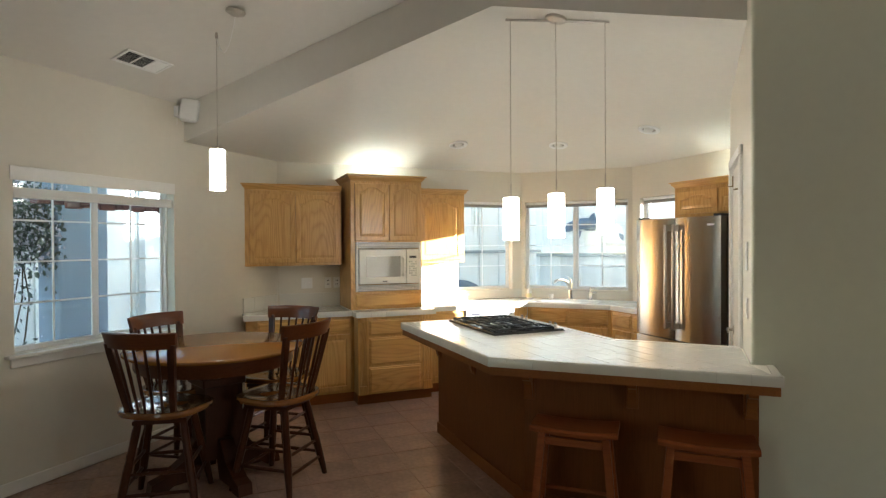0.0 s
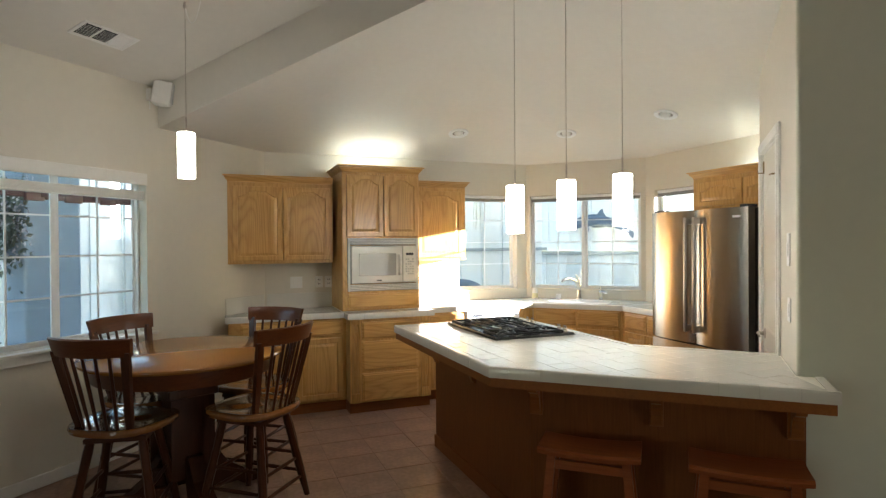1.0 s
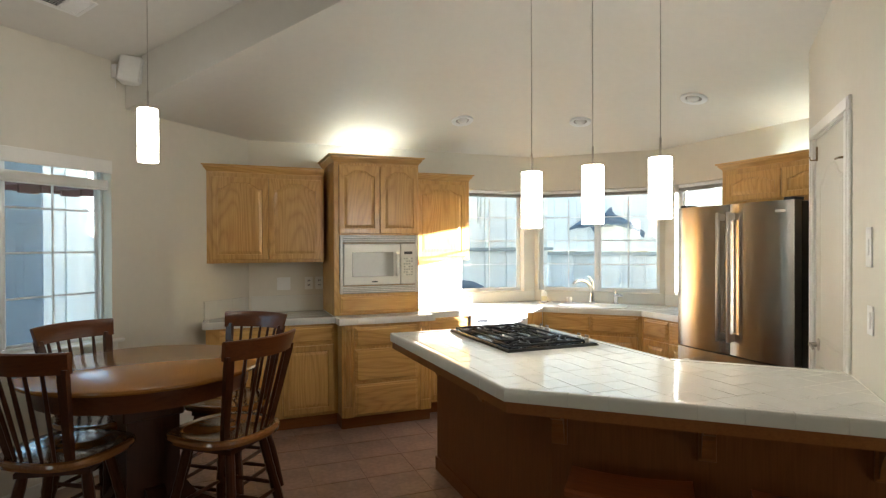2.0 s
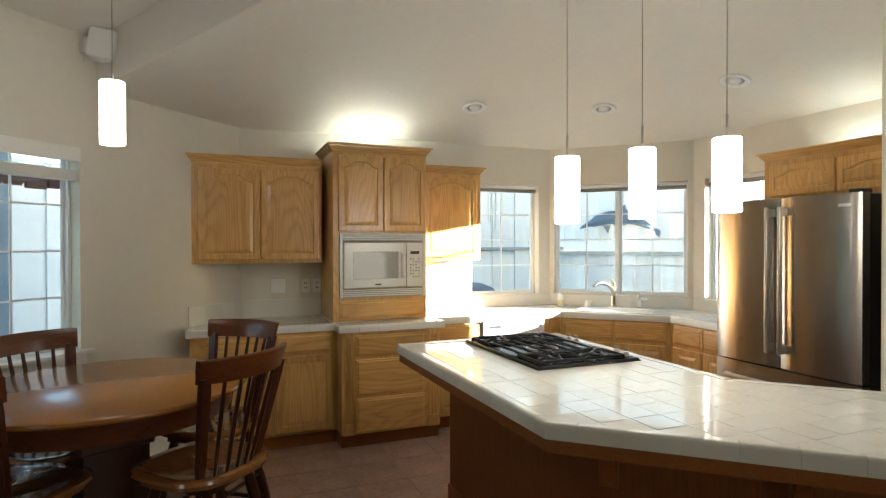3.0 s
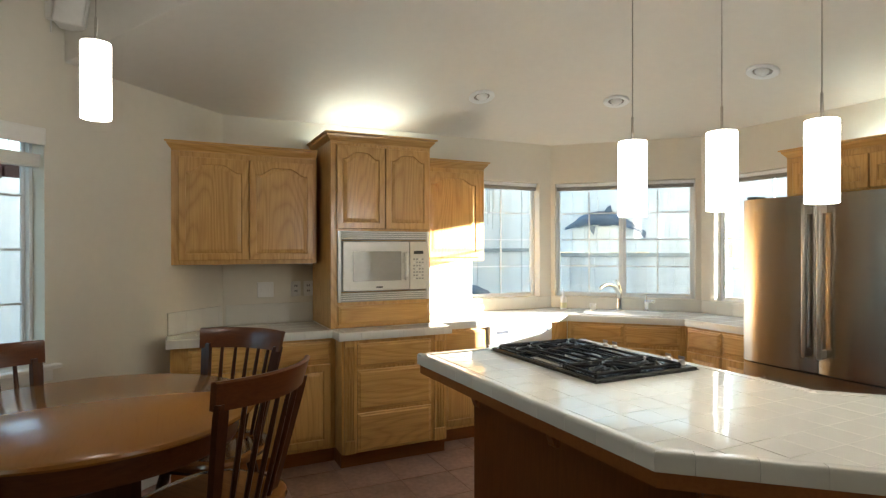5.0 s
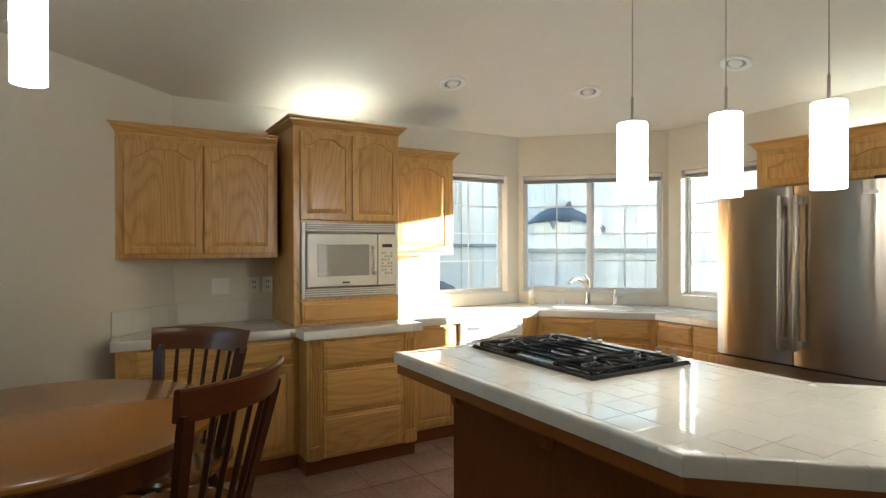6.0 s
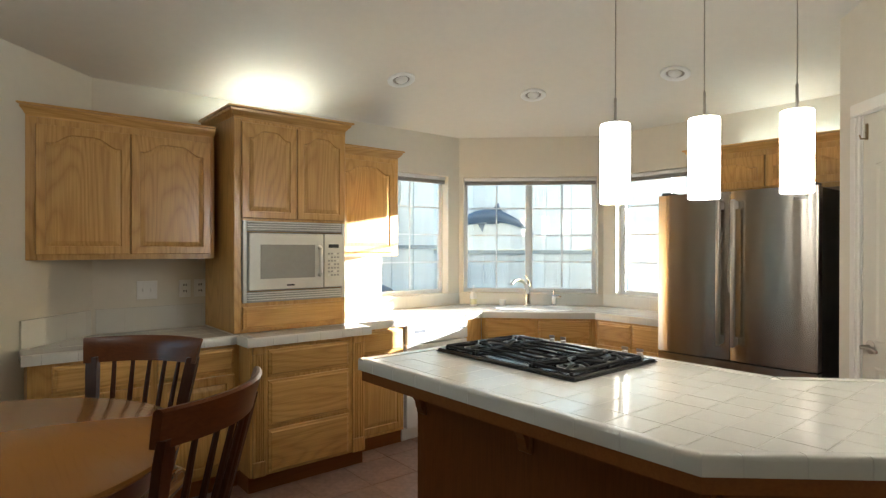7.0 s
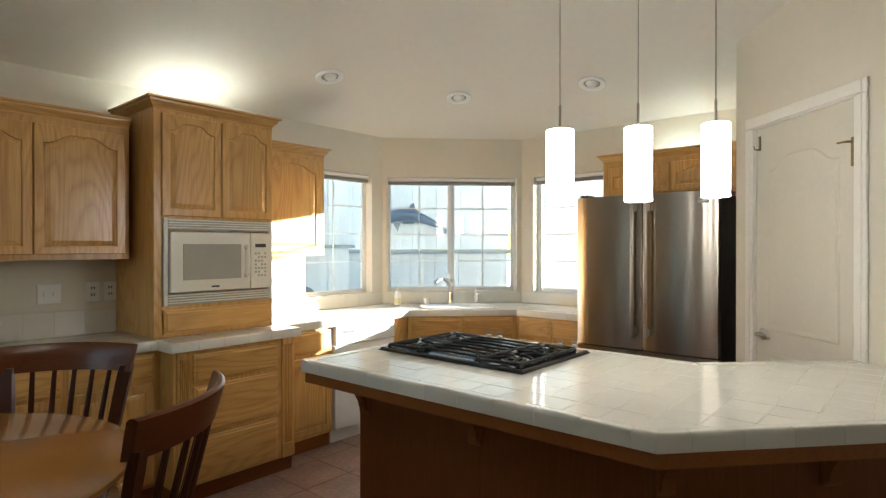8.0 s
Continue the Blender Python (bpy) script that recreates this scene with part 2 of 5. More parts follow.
def bx(bm, x0, x1, y0, y1, z0, z1, bevel=0.0, seg=1):
    vs = [bm.verts.new(p) for p in ((x0, y0, z0), (x1, y0, z0), (x1, y1, z0), (x0, y1, z0), (x0, y0, z1), (x1, y0, z1), (x1, y1, z1), (x0, y1, z1))]
    fs = [bm.faces.new([vs[i] for i in f]) for f in ((3, 2, 1, 0), (4, 5, 6, 7), (0, 1, 5, 4), (1, 2, 6, 5), (2, 3, 7, 6), (3, 0, 4, 7))]
    if bevel:
        es = list({e for f in fs for e in f.edges})
        bmesh.ops.bevel(bm, geom=es, offset=bevel, segments=seg, profile=0.5, affect="EDGES")
    return bm


def prism(bm, pts, z0, z1, bevel=0.0, seg=2):
    """A plan outline, counter-clockwise, raised from z0 to z1."""
    lo = [bm.verts.new((x, y, z0)) for x, y in pts]
    hi = [bm.verts.new((x, y, z1)) for x, y in pts]
    n = len(pts)
    bm.faces.new(lo[::-1])
    top = bm.faces.new(hi)
    for i in range(n):
        bm.faces.new((lo[i], lo[(i + 1) % n], hi[(i + 1) % n], hi[i]))
    if bevel:
        bmesh.ops.bevel(bm, geom=list(top.edges), offset=bevel, segments=seg, profile=0.5, affect="EDGES")
    return bm


def plate(bm, pts, y0, y1):
    """An outline in x and z, thick from y0 (front) to y1."""
    a = [bm.verts.new((x, y0, z)) for x, z in pts]
    b = [bm.verts.new((x, y1, z)) for x, z in pts]
    n = len(pts)
    bm.faces.new(a)
    bm.faces.new(b[::-1])
    for i in range(n):
        bm.faces.new((a[(i + 1) % n], a[i], b[i], b[(i + 1) % n]))
    return bm


def rings(bm, loops, close=True):
    """Skins a row of vertex loops."""
    vv = [[bm.verts.new(p) for p in lp] for lp in loops]
    n = len(vv[0])
    for a, b in zip(vv, vv[1:]):
        for i in range(n):
            bm.faces.new((a[i], a[(i + 1) % n], b[(i + 1) % n], b[i]))
    if close:
        bm.faces.new(vv[0][::-1])
        bm.faces.new(vv[-1])
    return bm


def lathe(bm, profile, n=20, at=(0, 0, 0)):
    return rings(bm, [[(at[0] + r * math.cos(k * math.tau / n), at[1] + r * math.sin(k * math.tau / n), at[2] + z) for k in range(n)] for r, z in profile])


def tube(bm, path, radii, n=10):
    """A round bar through the points of path."""
    path = [Vector(p) for p in path]
    if not isinstance(radii, (list, tuple)):
        radii = [radii] * len(path)
    loops = []
    for i, p in enumerate(path):
        d = (path[min(i + 1, len(path) - 1)] - path[max(i - 1, 0)]).normalized()
        side = d.cross(Vector((0.03, 0.05, 1)) if abs(d.z) < 0.9 else Vector((1, 0.04, 0.02))).normalized()
        up = side.cross(d).normalized()
        loops.append([p + radii[i] * (math.cos(k * math.tau / n) * side + math.sin(k * math.tau / n) * up) for k in range(n)])
    return rings(bm, loops)


def part(name, bm, mat, parent=None, label="", smooth=False, matrix=None):
    bmesh.ops.recalc_face_normals(bm, faces=bm.faces[:])
    me = bpy.data.meshes.new(name)
    bm.to_mesh(me)
    bm.free()
    me.materials.append(mat)
    if smooth:
        for p in me.polygons:
            p.use_smooth = True
        me.set_sharp_from_angle(angle=radians(35))
    ob = new(name, me)
    ob.parent = parent
    if matrix is not None:
        ob.matrix_basis = matrix
    if label:
        ob["label"] = label
    return ob


def thing(name, matrix, label, category, group="", kind=""):
    ob = new(name)
    ob.empty_display_size = 0.1
    ob.matrix_basis = matrix
    return tagged(ob, label, category, group, kind)


def B():
    return bmesh.new()


def face(p0, p1):
    """The pose of a wall or a row of units: local x runs from p0 to p1, local y points out of the room."""
    return pose(p0[0], p0[1], 0, 0, 0, math.degrees(math.atan2(p1[1] - p0[1], p1[0] - p0[0])))


def span(p0, p1):
    return math.hypot(p1[0] - p0[0], p1[1] - p0[1])


# ---- structure: plan ----
NW0, NW1 = (-3.4, 2.0), (0.80, 6.20)
NE0, NE1 = (3.73, 6.20), (4.66, 5.27)
E1 = (4.66, 3.233)
ALC = (3.846, 3.226)
NOSE = (2.83, 2.21)
RIGHT = (5.3, -0.26)
TOP = 3.9


def wall(name, p0, p1, holes, label, mat="wall", thick=0.16, over0=0.05, over1=0.05, z1=TOP):
    """A wall with openings (u0, u1, z0, z1) cut through it."""
    L = span(p0, p1)
    bm = B()
    u = -over0
    for a, b, z0, zt in sorted(holes):
        bx(bm, u, a, 0, thick, 0, z1)
        bx(bm, a, b, 0, thick, 0, z0)
        bx(bm, a, b, 0, thick, zt, z1)
        u = b
    bx(bm, u, L + over1, 0, thick, 0, z1)
    ob = part(name, bm, M[mat], matrix=face(p0, p1))
    return tagged(ob, label, "wall", kind="structure")


R2 = math.sqrt(2)
WIN_NW = ((-0.995 + 3.4) * R2, (-0.122 + 3.4) * R2, 0.885, 2.062)
WIN_N = (2.87 - 0.80, 3.60 - 0.80, 1.02, 2.09)
WIN_NE = (0.04, 1.268, 1.02, 2.09)
WIN_E = (0.13, 1.06, 1.02, 2.09)
wall("wall_northwest", NW0, NW1, [WIN_NW], "warm off-white painted wall beside the dining table")
wall("wall_north", NW1, NE0, [WIN_N], "warm off-white painted wall behind the oak cabinets")
wall("wall_northeast", NE0, NE1, [WIN_NE], "short angled painted wall over the sink", thick=0.26)
wall("wall_east", NE1, E1, [WIN_E], "painted wall behind the steel refrigerator")
# the pantry corner: alcove side, door wall and its rounded end
DOOR_U = (0.165, 0.915)
wall("wall_alcove", E1, ALC, [], "painted side of the refrigerator alcove", over0=0.0, over1=0.0, thick=0.09)
wall("wall_pantry", ALC, NOSE, [(DOOR_U[0], DOOR_U[1], 0.0, 2.125)], "cream painted angled wall with the pantry door", over0=0.0, over1=-0.02, thick=0.12)
bm = B()
a0 = Vector((*NOSE, 0))
d1, d2 = Vector((1, 1, 0)).normalized(), Vector((1, -1, 0)).normalized()
corner = [a0 + d1 * 0.02]
for k in range(7):
    g = k / 6 * math.pi / 2
    corner.append(a0 + d1 * 0.02 + d2 * 0.02 - d2 * 0.02 * math.cos(g) - d1 * 0.02 * math.sin(g))
far = a0 + d2 * 3.4
pts = [(p.x, p.y) for p in corner] + [(far.x, far.y), ((far + d1 * 0.14).x, (far + d1 * 0.14).y), ((a0 + d1 * 0.14 + d2 * 0.12).x, (a0 + d1 * 0.14 + d2 * 0.12).y), ((a0 + d1 * 0.02 + d2 * 0.12).x, (a0 + d1 * 0.02 + d2 * 0.12).y)]
tagged(part("wall_living", prism(bm, pts, 0, TOP), M["wall_green"], smooth=False), "pale sage painted wall with a rounded corner", "wall", kind="structure")
FAR = (far.x, far.y)
# the living room behind, unseen and closed all round, darkened to cut bounced light
wall("wall_living_east", FAR, (FAR[0], -3.2), [], "unseen living room wall, darkened to cut bounced light", mat="wall_far")
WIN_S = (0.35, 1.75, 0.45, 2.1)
wall("wall_south", (FAR[0], -3.2), (-3.4, -3.2), [WIN_S], "unseen living room wall, darkened to cut bounced light", mat="wall_far")
wall("wall_west", (-3.4, -3.2), NW0, [(1.9, 3.2, 0.9, 2.1)], "unseen living room wall, darkened to cut bounced light, with an added window", mat="wall_far")
# unseen slab over all rooms, added to stop sky light leaking in
tagged(part("light_block_slab", bx(B(), -4.2, 6.2, -4.0, 7.0, TOP, TOP + 0.1), M["roofing"]), "unseen dark slab that shuts out sky light from above", "roof", kind="structure")

# floor slab with its grout; the tiles are laid at the end
tagged(part("floor", bx(B(), -3.6, 5.8, -3.4, 6.5, -0.15, -0.005), M["floor_grout"]), "terracotta tiled floor with sandy joints", "floor", kind="structure")
floor = bpy.data.objects["floor"]

# kitchen ceiling: shallow slopes rising from the walls to one apex by the header
CZ = 2.455
APEX = (1.917, 3.403, 3.151)
ring = [(-0.065, 5.385, CZ), (0.80, 6.20, CZ), (3.73, 6.20, CZ), (4.66, 5.27, CZ), (4.66, 3.233, CZ), (3.846, 3.226, 2.665), (2.969, 2.351, 2.817)]
# drawn past the walls a little, along the same slopes
bm = B()
av = bm.verts.new(APEX)
at = bm.verts.new((APEX[0], APEX[1], APEX[2] + 0.06))
lo, hi = [], []
for i, p in enumerate(ring):
    q = Vector(APEX).lerp(Vector(p), 1.015 if i not in (5, 6) else 1.0)
    lo.append(bm.verts.new(q))
    hi.append(bm.verts.new(q + Vector((0, 0, 0.06))))
for i in range(len(ring) - 1):
    bm.faces.new((av, lo[i + 1], lo[i]))
    bm.faces.new((at, hi[i], hi[i + 1]))
    bm.faces.new((lo[i], lo[i + 1], hi[i + 1], hi[i]))
bm.faces.new((av, lo[0], hi[0], at))
bm.faces.new((lo[-1], av, at, hi[-1]))
tagged(part("ceiling_kitchen", bm, M["ceiling"], smooth=True), "cream vaulted kitchen ceiling with shallow slopes", "ceiling", kind="structure")

# dining and living ceiling: a gable whose ridge runs on from the header's peak
DZ = 2.775
sl = 0.245


def slope_z(d):
    return DZ + sl * d if d < 2.77 else DZ + sl * (2.77 - (d - 2.77) * 0.9)


nrm = Vector((1, -1, 0)).normalized()
alongv = Vector((1, 1, 0)).normalized()
base = Vector((-0.04, 5.36, 0))
bm = B()
rows = []
for s0 in (0.07, -9.5):
    row = []
    for d in (-0.05, 2.77, 7.2):
        p = base + alongv * s0 + nrm * d
        row.append((p.x, p.y, slope_z(d)))
    rows.append(row)
vlo = [[bm.verts.new(p) for p in r] for r in rows]
vhi = [[bm.verts.new((p[0], p[1], p[2] + 0.05)) for p in r] for r in rows]
for i in range(2):
    bm.faces.new((vlo[0][i], vlo[0][i + 1], vlo[1][i + 1], vlo[1][i]))
    bm.faces.new((vhi[0][i], vhi[1][i], vhi[1][i + 1], vhi[0][i + 1]))
tagged(part("ceiling_dining", bm, M["ceiling"]), "cream sloping ceiling over the dining corner", "ceiling", kind="structure")

# header between the two ceilings, its lower edge following the kitchen's slopes
hl = [(-0.065, 5.385, 2.457), (1.917, 3.403, 3.151), (2.969, 2.351, 2.817)]
bm = B()
fr, bk = [], []
prof = [hl[0], hl[1], hl[2], (2.969, 2.351, 3.75), (-0.065, 5.385, 3.75)]
for p in prof:
    fr.append(bm.verts.new((p[0] - 0.004, p[1] - 0.004, p[2])))
    bk.append(bm.verts.new((p[0] + 0.07, p[1] + 0.07, p[2])))
bm.faces.new(fr)
bm.faces.new(bk[::-1])
for i in range(5):
    bm.faces.new((fr[i], bk[i], bk[(i + 1) % 5], fr[(i + 1) % 5]))
tagged(part("header_beam", bm, M["ceiling"]), "plastered drop header between kitchen and dining ceilings", "beam", kind="structure")


# ---- windows ----
def window(name, p0, p1, hole, label, slider=True, cols=2, rows=4, recess=0.085):
    """A vinyl window in its opening: frame, sashes, muntins, panes."""
    u0, u1, z0, z1 = hole
    ob = thing(name, face(p0, p1), label, "window", kind="structure")
    y = recess
    f = 0.018
    bm = B()
    bx(bm, u0 + 0.001, u0 + f, y, y + 0.06, z0 + 0.001, z1 - 0.001)
    bx(bm, u1 - f, u1 - 0.001, y, y + 0.06, z0 + 0.001, z1 - 0.001)
    bx(bm, u0 + f, u1 - f, y, y + 0.06, z0 + 0.001, z0 + f)
    bx(bm, u0 + f, u1 - f, y, y + 0.06, z1 - f, z1 - 0.001)
    part("window_frame", bm, M["vinyl"], ob)
    mid = (u0 + u1) / 2
    parts = [(u0 + f, mid), (mid, u1 - f)] if slider else [(u0 + f, u1 - f)]
    for k, (a, b) in enumerate(parts):
        yy = y + 0.008 + 0.02 * k
        s = 0.018
        bm = B()
        sa, sb = (s, 0.036) if slider and k == 0 else ((0.03, s) if slider else (s, s))
        bx(bm, a, a + sa, yy, yy + 0.018, z0 + f, z1 - f, 0.003)
        bx(bm, b - sb, b, yy, yy + 0.018, z0 + f, z1 - f, 0.003)
        bx(bm, a + sa, b - sb, yy, yy + 0.018, z0 + f, z0 + f + s, 0.003)
        bx(bm, a + sa, b - sb, yy, yy + 0.018, z1 - f - s, z1 - f, 0.003)
        sash = part("sash", bm, M["vinyl"], ob)
        ga, gb, gz0, gz1 = a + sa, b - sb, z0 + f + s, z1 - f - s
        for c in range(1, cols):
            x = ga + (gb - ga) * c / cols
            part("muntin", bx(B(), x - 0.006, x + 0.006, yy + 0.005, yy + 0.013, gz0, gz1), M["vinyl"], sash)
        for r in range(1, rows):
            z = gz0 + (gz1 - gz0) * r / rows
            part("muntin", bx(B(), ga, gb, yy + 0.004, yy + 0.014, z - 0.006, z + 0.006), M["vinyl"], sash)
        g = part("pane", bx(B(), ga, gb, yy + 0.0075, yy + 0.0105, gz0, gz1), M["glass"], sash)
        g.visible_shadow = False
    return ob


window("window_1", NW0, NW1, WIN_NW, "white vinyl sliding window with grilles beside the table")
# unseen west window, added to go with the fill lamp
window("window_5", (-3.4, -3.2), NW0, (1.9, 3.2, 0.9, 2.1), "unseen white vinyl sliding window added for west fill light")
window("window_6", (FAR[0], -3.2), (-3.4, -3.2), WIN_S, "white vinyl sliding window at the back of the living room")
window("window_2", NW1, NE0, WIN_N, "white vinyl window with grilles beside the wall cabinet", slider=False)
window("window_3", NE0, NE1, WIN_NE, "white vinyl sliding window with grilles over the sink")
window("window_4", NE1, E1, WIN_E, "white vinyl window with grilles behind the refrigerator", slider=False)

# sill and apron of the dining window
bm = B()
bx(bm, WIN_NW[0] - 0.06, WIN_NW[1] + 0.06, -0.05, 0.084, 0.862, 0.884, 0.004)
tagged(part("window_sill", bm, M["trim"], matrix=face(NW0, NW1)), "white painted wooden window sill", "sill", kind="structure")
bm = B()
bx(bm, WIN_NW[0] - 0.03, WIN_NW[1] + 0.03, -0.02, -0.001, 0.80, 0.861, 0.004)
tagged(part("trim_apron", bm, M["trim"], matrix=face(NW0, NW1)), "white painted apron under the sill", "trim", kind="structure")


def raised_blind(p0, p1, hole, y, depth, slats, label, mat_head, mat_slat, head_h, pitch, valance=False):
    u0, u1, z0, z1 = hole
    ob = thing("window_blind", face(p0, p1), label, "blind")
    top = z1 - 0.004
    if valance:
        part("valance", bx(B(), u0 - 0.02, u1 + 0.004, y - 0.018, y, top - head_h, top + 0.035, 0.005, 2), M[mat_head], ob)
        part("head_rail", bx(B(), u0 + 0.01, u1 - 0.01, y + 0.004, y + depth, top - 0.04, top), M[mat_head], ob)
        zs = top - 0.10
    else:
        part("head_rail", bx(B(), u0 + 0.006, u1 - 0.006, y, y + depth, top - head_h, top, 0.003), M[mat_head], ob)
        zs = top - head_h - 0.004
    for k in range(slats):
        z = zs - k * pitch
        part("slat", bx(B(), u0 + 0.012, u1 - 0.012, y + 0.002, y + depth - 0.002, z - min(0.006, pitch - 0.0012), z), M[mat_slat], ob)
    z = zs - slats * pitch
    part("bottom_rail", bx(B(), u0 + 0.012, u1 - 0.012, y, y + depth, z - 0.014, z, 0.003), M[mat_slat], ob)
    for u in (u0 + 0.15, u1 - 0.15):
        part("cord", bx(B(), u - 0.0015, u + 0.0015, y + depth / 2 - 0.0015, y + depth / 2 + 0.0015, z, top - 0.02), M["white"], ob)
    return ob


raised_blind(NW0, NW1, WIN_NW, 0.008, 0.05, 7, "white wooden blind drawn up to a stack of slats", "trim", "slat", 0.055, 0.0075, True)
for p0, p1, h in ((NW1, NE0, WIN_N), (NE0, NE1, WIN_NE), (NE1, E1, WIN_E)):
    raised_blind(p0, p1, h, 0.035, 0.04, 4, "dark slim blind drawn up under the window head", "vinyl", "blind_dark", 0.028, 0.0045)


# baseboards
def baseboard(p0, p1, u0, u1):
    bm = B()
    bx(bm, u0, u1, -0.014, -0.001, 0.001, 0.085, 0.004)
    tagged(part("baseboard", bm, M["trim"], matrix=face(p0, p1)), "white painted baseboard along the wall", "baseboard", kind="structure")


baseboard(NW0, NW1, 0.0, (0.40 + 3.4) * R2)

# ---- cabinet work ----


def arch(x0, x1, z0, z1, rise, n=14):
    """Outline of a panel with a cathedral top, counter-clockwise from the lower left."""
    pts = [(x0, z0), (x1, z0)]
    w = x1 - x0
    for k in range(n + 1):
        u = 1 - k / n
        s = min(1.0, max(0.0, ((0.5 - abs(u - 0.5)) / 0.5 - 0.14) / 0.86)) 
        q = min(1.0, s / 0.62)
        pts.append((x0 + u * w, z1 - rise + rise * (0.8 * q * q * (3 - 2 * q) + 0.2 * (1 - (1 - s) ** 2))))
    return pts


def inset(pts, d):
    cx = (min(p[0] for p in pts) + max(p[0] for p in pts)) / 2
    cz = (min(p[1] for p in pts) + max(p[1] for p in pts)) / 2
    w = max(p[0] for p in pts) - min(p[0] for p in pts)
    h = max(p[1] for p in pts) - min(p[1] for p in pts)
    return [(cx + (x - cx) * (1 - 2 * d / w), cz + (z - cz) * (1 - 2 * d / h)) for x, z in pts]


def panel_door(parent, x0, x1, z0, z1, y, rise=0.0, stile=0.046, name="cabinet_door", label=""):
    """A frame-and-panel door: its front at y - 0.02, built in the parent's own space."""
    t = 0.02
    if rise:
        inner = arch(x0 + stile, x1 - stile, z0 + stile, z1 - stile, rise)
    else:
        inner = [(x0 + stile, z0 + stile), (x1 - stile, z0 + stile), (x1 - stile, z1 - stile), (x0 + stile, z1 - stile)]
    outer = [(x0, z0), (x1, z0)] + [(x, z1) for x, z in inner[2:]]
    outer[2], outer[-1] = (x1, z1), (x0, z1)
    soft = inset(outer, 0.004)
    lip = inset(inner, -0.004)
    bm = B()
    loops = [[(x, y, z) for x, z in outer], [(x, y - t + 0.004, z) for x, z in outer], [(x, y - t, z) for x, z in soft], [(x, y - t, z) for x, z in lip], [(x, y - t + 0.005, z) for x, z in inner], [(x, y, z) for x, z in inner]]
    vv = [[bm.verts.new(p) for p in lp] for lp in loops]
    n = len(outer)
    for ra, rb in zip(vv, vv[1:] + vv[:1]):
        for i in range(n):
            bm.faces.new((ra[i], ra[(i + 1) % n], rb[(i + 1) % n], rb[i]))
    door = part(name, bm, M["oak"], parent, label)
    bm = B()
    g1, g2 = inset(inner, 0.004), inset(inner, 0.026)
    rings(bm, [[(x, y - 0.002, z) for x, z in inner], [(x, y - 0.0115, z) for x, z in inner], [(x, y - 0.0125, z) for x, z in g1], [(x, y - 0.0185, z) for x, z in g2]])
    part("panel", bm, M["oak"], door)
    return door


def drawer_front(parent, x0, x1, z0, z1, y, name="drawer_front"):
    bm = B()
    lo = [(x0, z0), (x1, z0), (x1, z1), (x0, z1)]
    rings(bm, [[(x, y, z) for x, z in lo], [(x, y - 0.010, z) for x, z in lo], [(x, y - 0.013, z) for x, z in inset(lo, 0.004)], [(x, y - 0.014, z) for x, z in inset(lo, 0.012)], [(x, y - 0.02, z) for x, z in inset(lo, 0.02)]])
    return part(name, bm, M["oak_x"], parent)


def crown(parent, x0, x1, y0, y1, z0, z1, left=True, right=True, out=0.04):
    """A stepped crown moulding round the front and the free ends of a cabinet's top."""
    prof = [(0.0, 0.0), (0.004, 0.15), (0.35, 0.42), (0.62, 0.62), (0.68, 0.8), (1.0, 0.84), (1.0, 1.0)]
    bm = B()
    loops = []
    for o, h in prof:
        a = x0 - (out * o if left else 0)
        b = x1 + (out * o if right else 0)
        loops.append([(a, y0 - out * o, z0 + (z1 - z0) * h), (b, y0 - out * o, z0 + (z1 - z0) * h), (b, y1, z0 + (z1 - z0) * h), (a, y1, z0 + (z1 - z0) * h)])
    # open on top: a dust well behind the moulding
    for zz in (z1, z0 + 0.001):
        loops.append([(x0 + 0.006, y0 + 0.006, zz), (x1 - 0.006, y0 + 0.006, zz), (x1 - 0.006, y1 - 0.004, zz), (x0 + 0.006, y1 - 0.004, zz)])
    rings(bm, loops)
    return part("crown", bm, M["oak_x"], parent)


def wall_cabinet(matrix, w, depth, z0, z1, crown_h, doors, label, left=True, right=True, rise=0.07, gap=0.003, stile=0.055, group="oak wall cabinets", cut=0.0):
    """Local x from 0 to w, the face frame at y = 0, the back at depth."""
    ob = thing("wall_cabinet", matrix, label, "cabinet", group)
    if cut:
        part("body", prism(B(), [(0, 0.019), (w, 0.019), (w, depth), (cut, depth)], z0, z1), M["oak"], ob)
    else:
        part("body", bx(B(), 0, w, 0.019, depth, z0, z1), M["oak"], ob)
    bm = B()
    e = doors[0][0]
    bx(bm, 0, e + 0.012, 0, 0.019, z0, z1, 0.002)
    bx(bm, doors[-1][1] - 0.012, w, 0, 0.019, z0, z1, 0.002)
    bx(bm, e + 0.012, doors[-1][1] - 0.012, 0.0006, 0.019, z0, z0 + 0.045)
    bx(bm, e + 0.012, doors[-1][1] - 0.012, 0.0006, 0.019, z1 - 0.045, z1)
    for (a, b), (c, d) in zip(doors, doors[1:]):
        bx(bm, b - 0.01, c + 0.01, 0.001, 0.019, z0 + 0.045, z1 - 0.045)
    part("face_frame", bm, M["oak"], ob)
    for a, b in doors:
        panel_door(ob, a, b, z0 + 0.03, z1 - 0.035, -0.001, rise)
    crown(ob, 0, w, 0.0, depth, z1 + 0.0005, z1 + crown_h, left, right)
    return ob


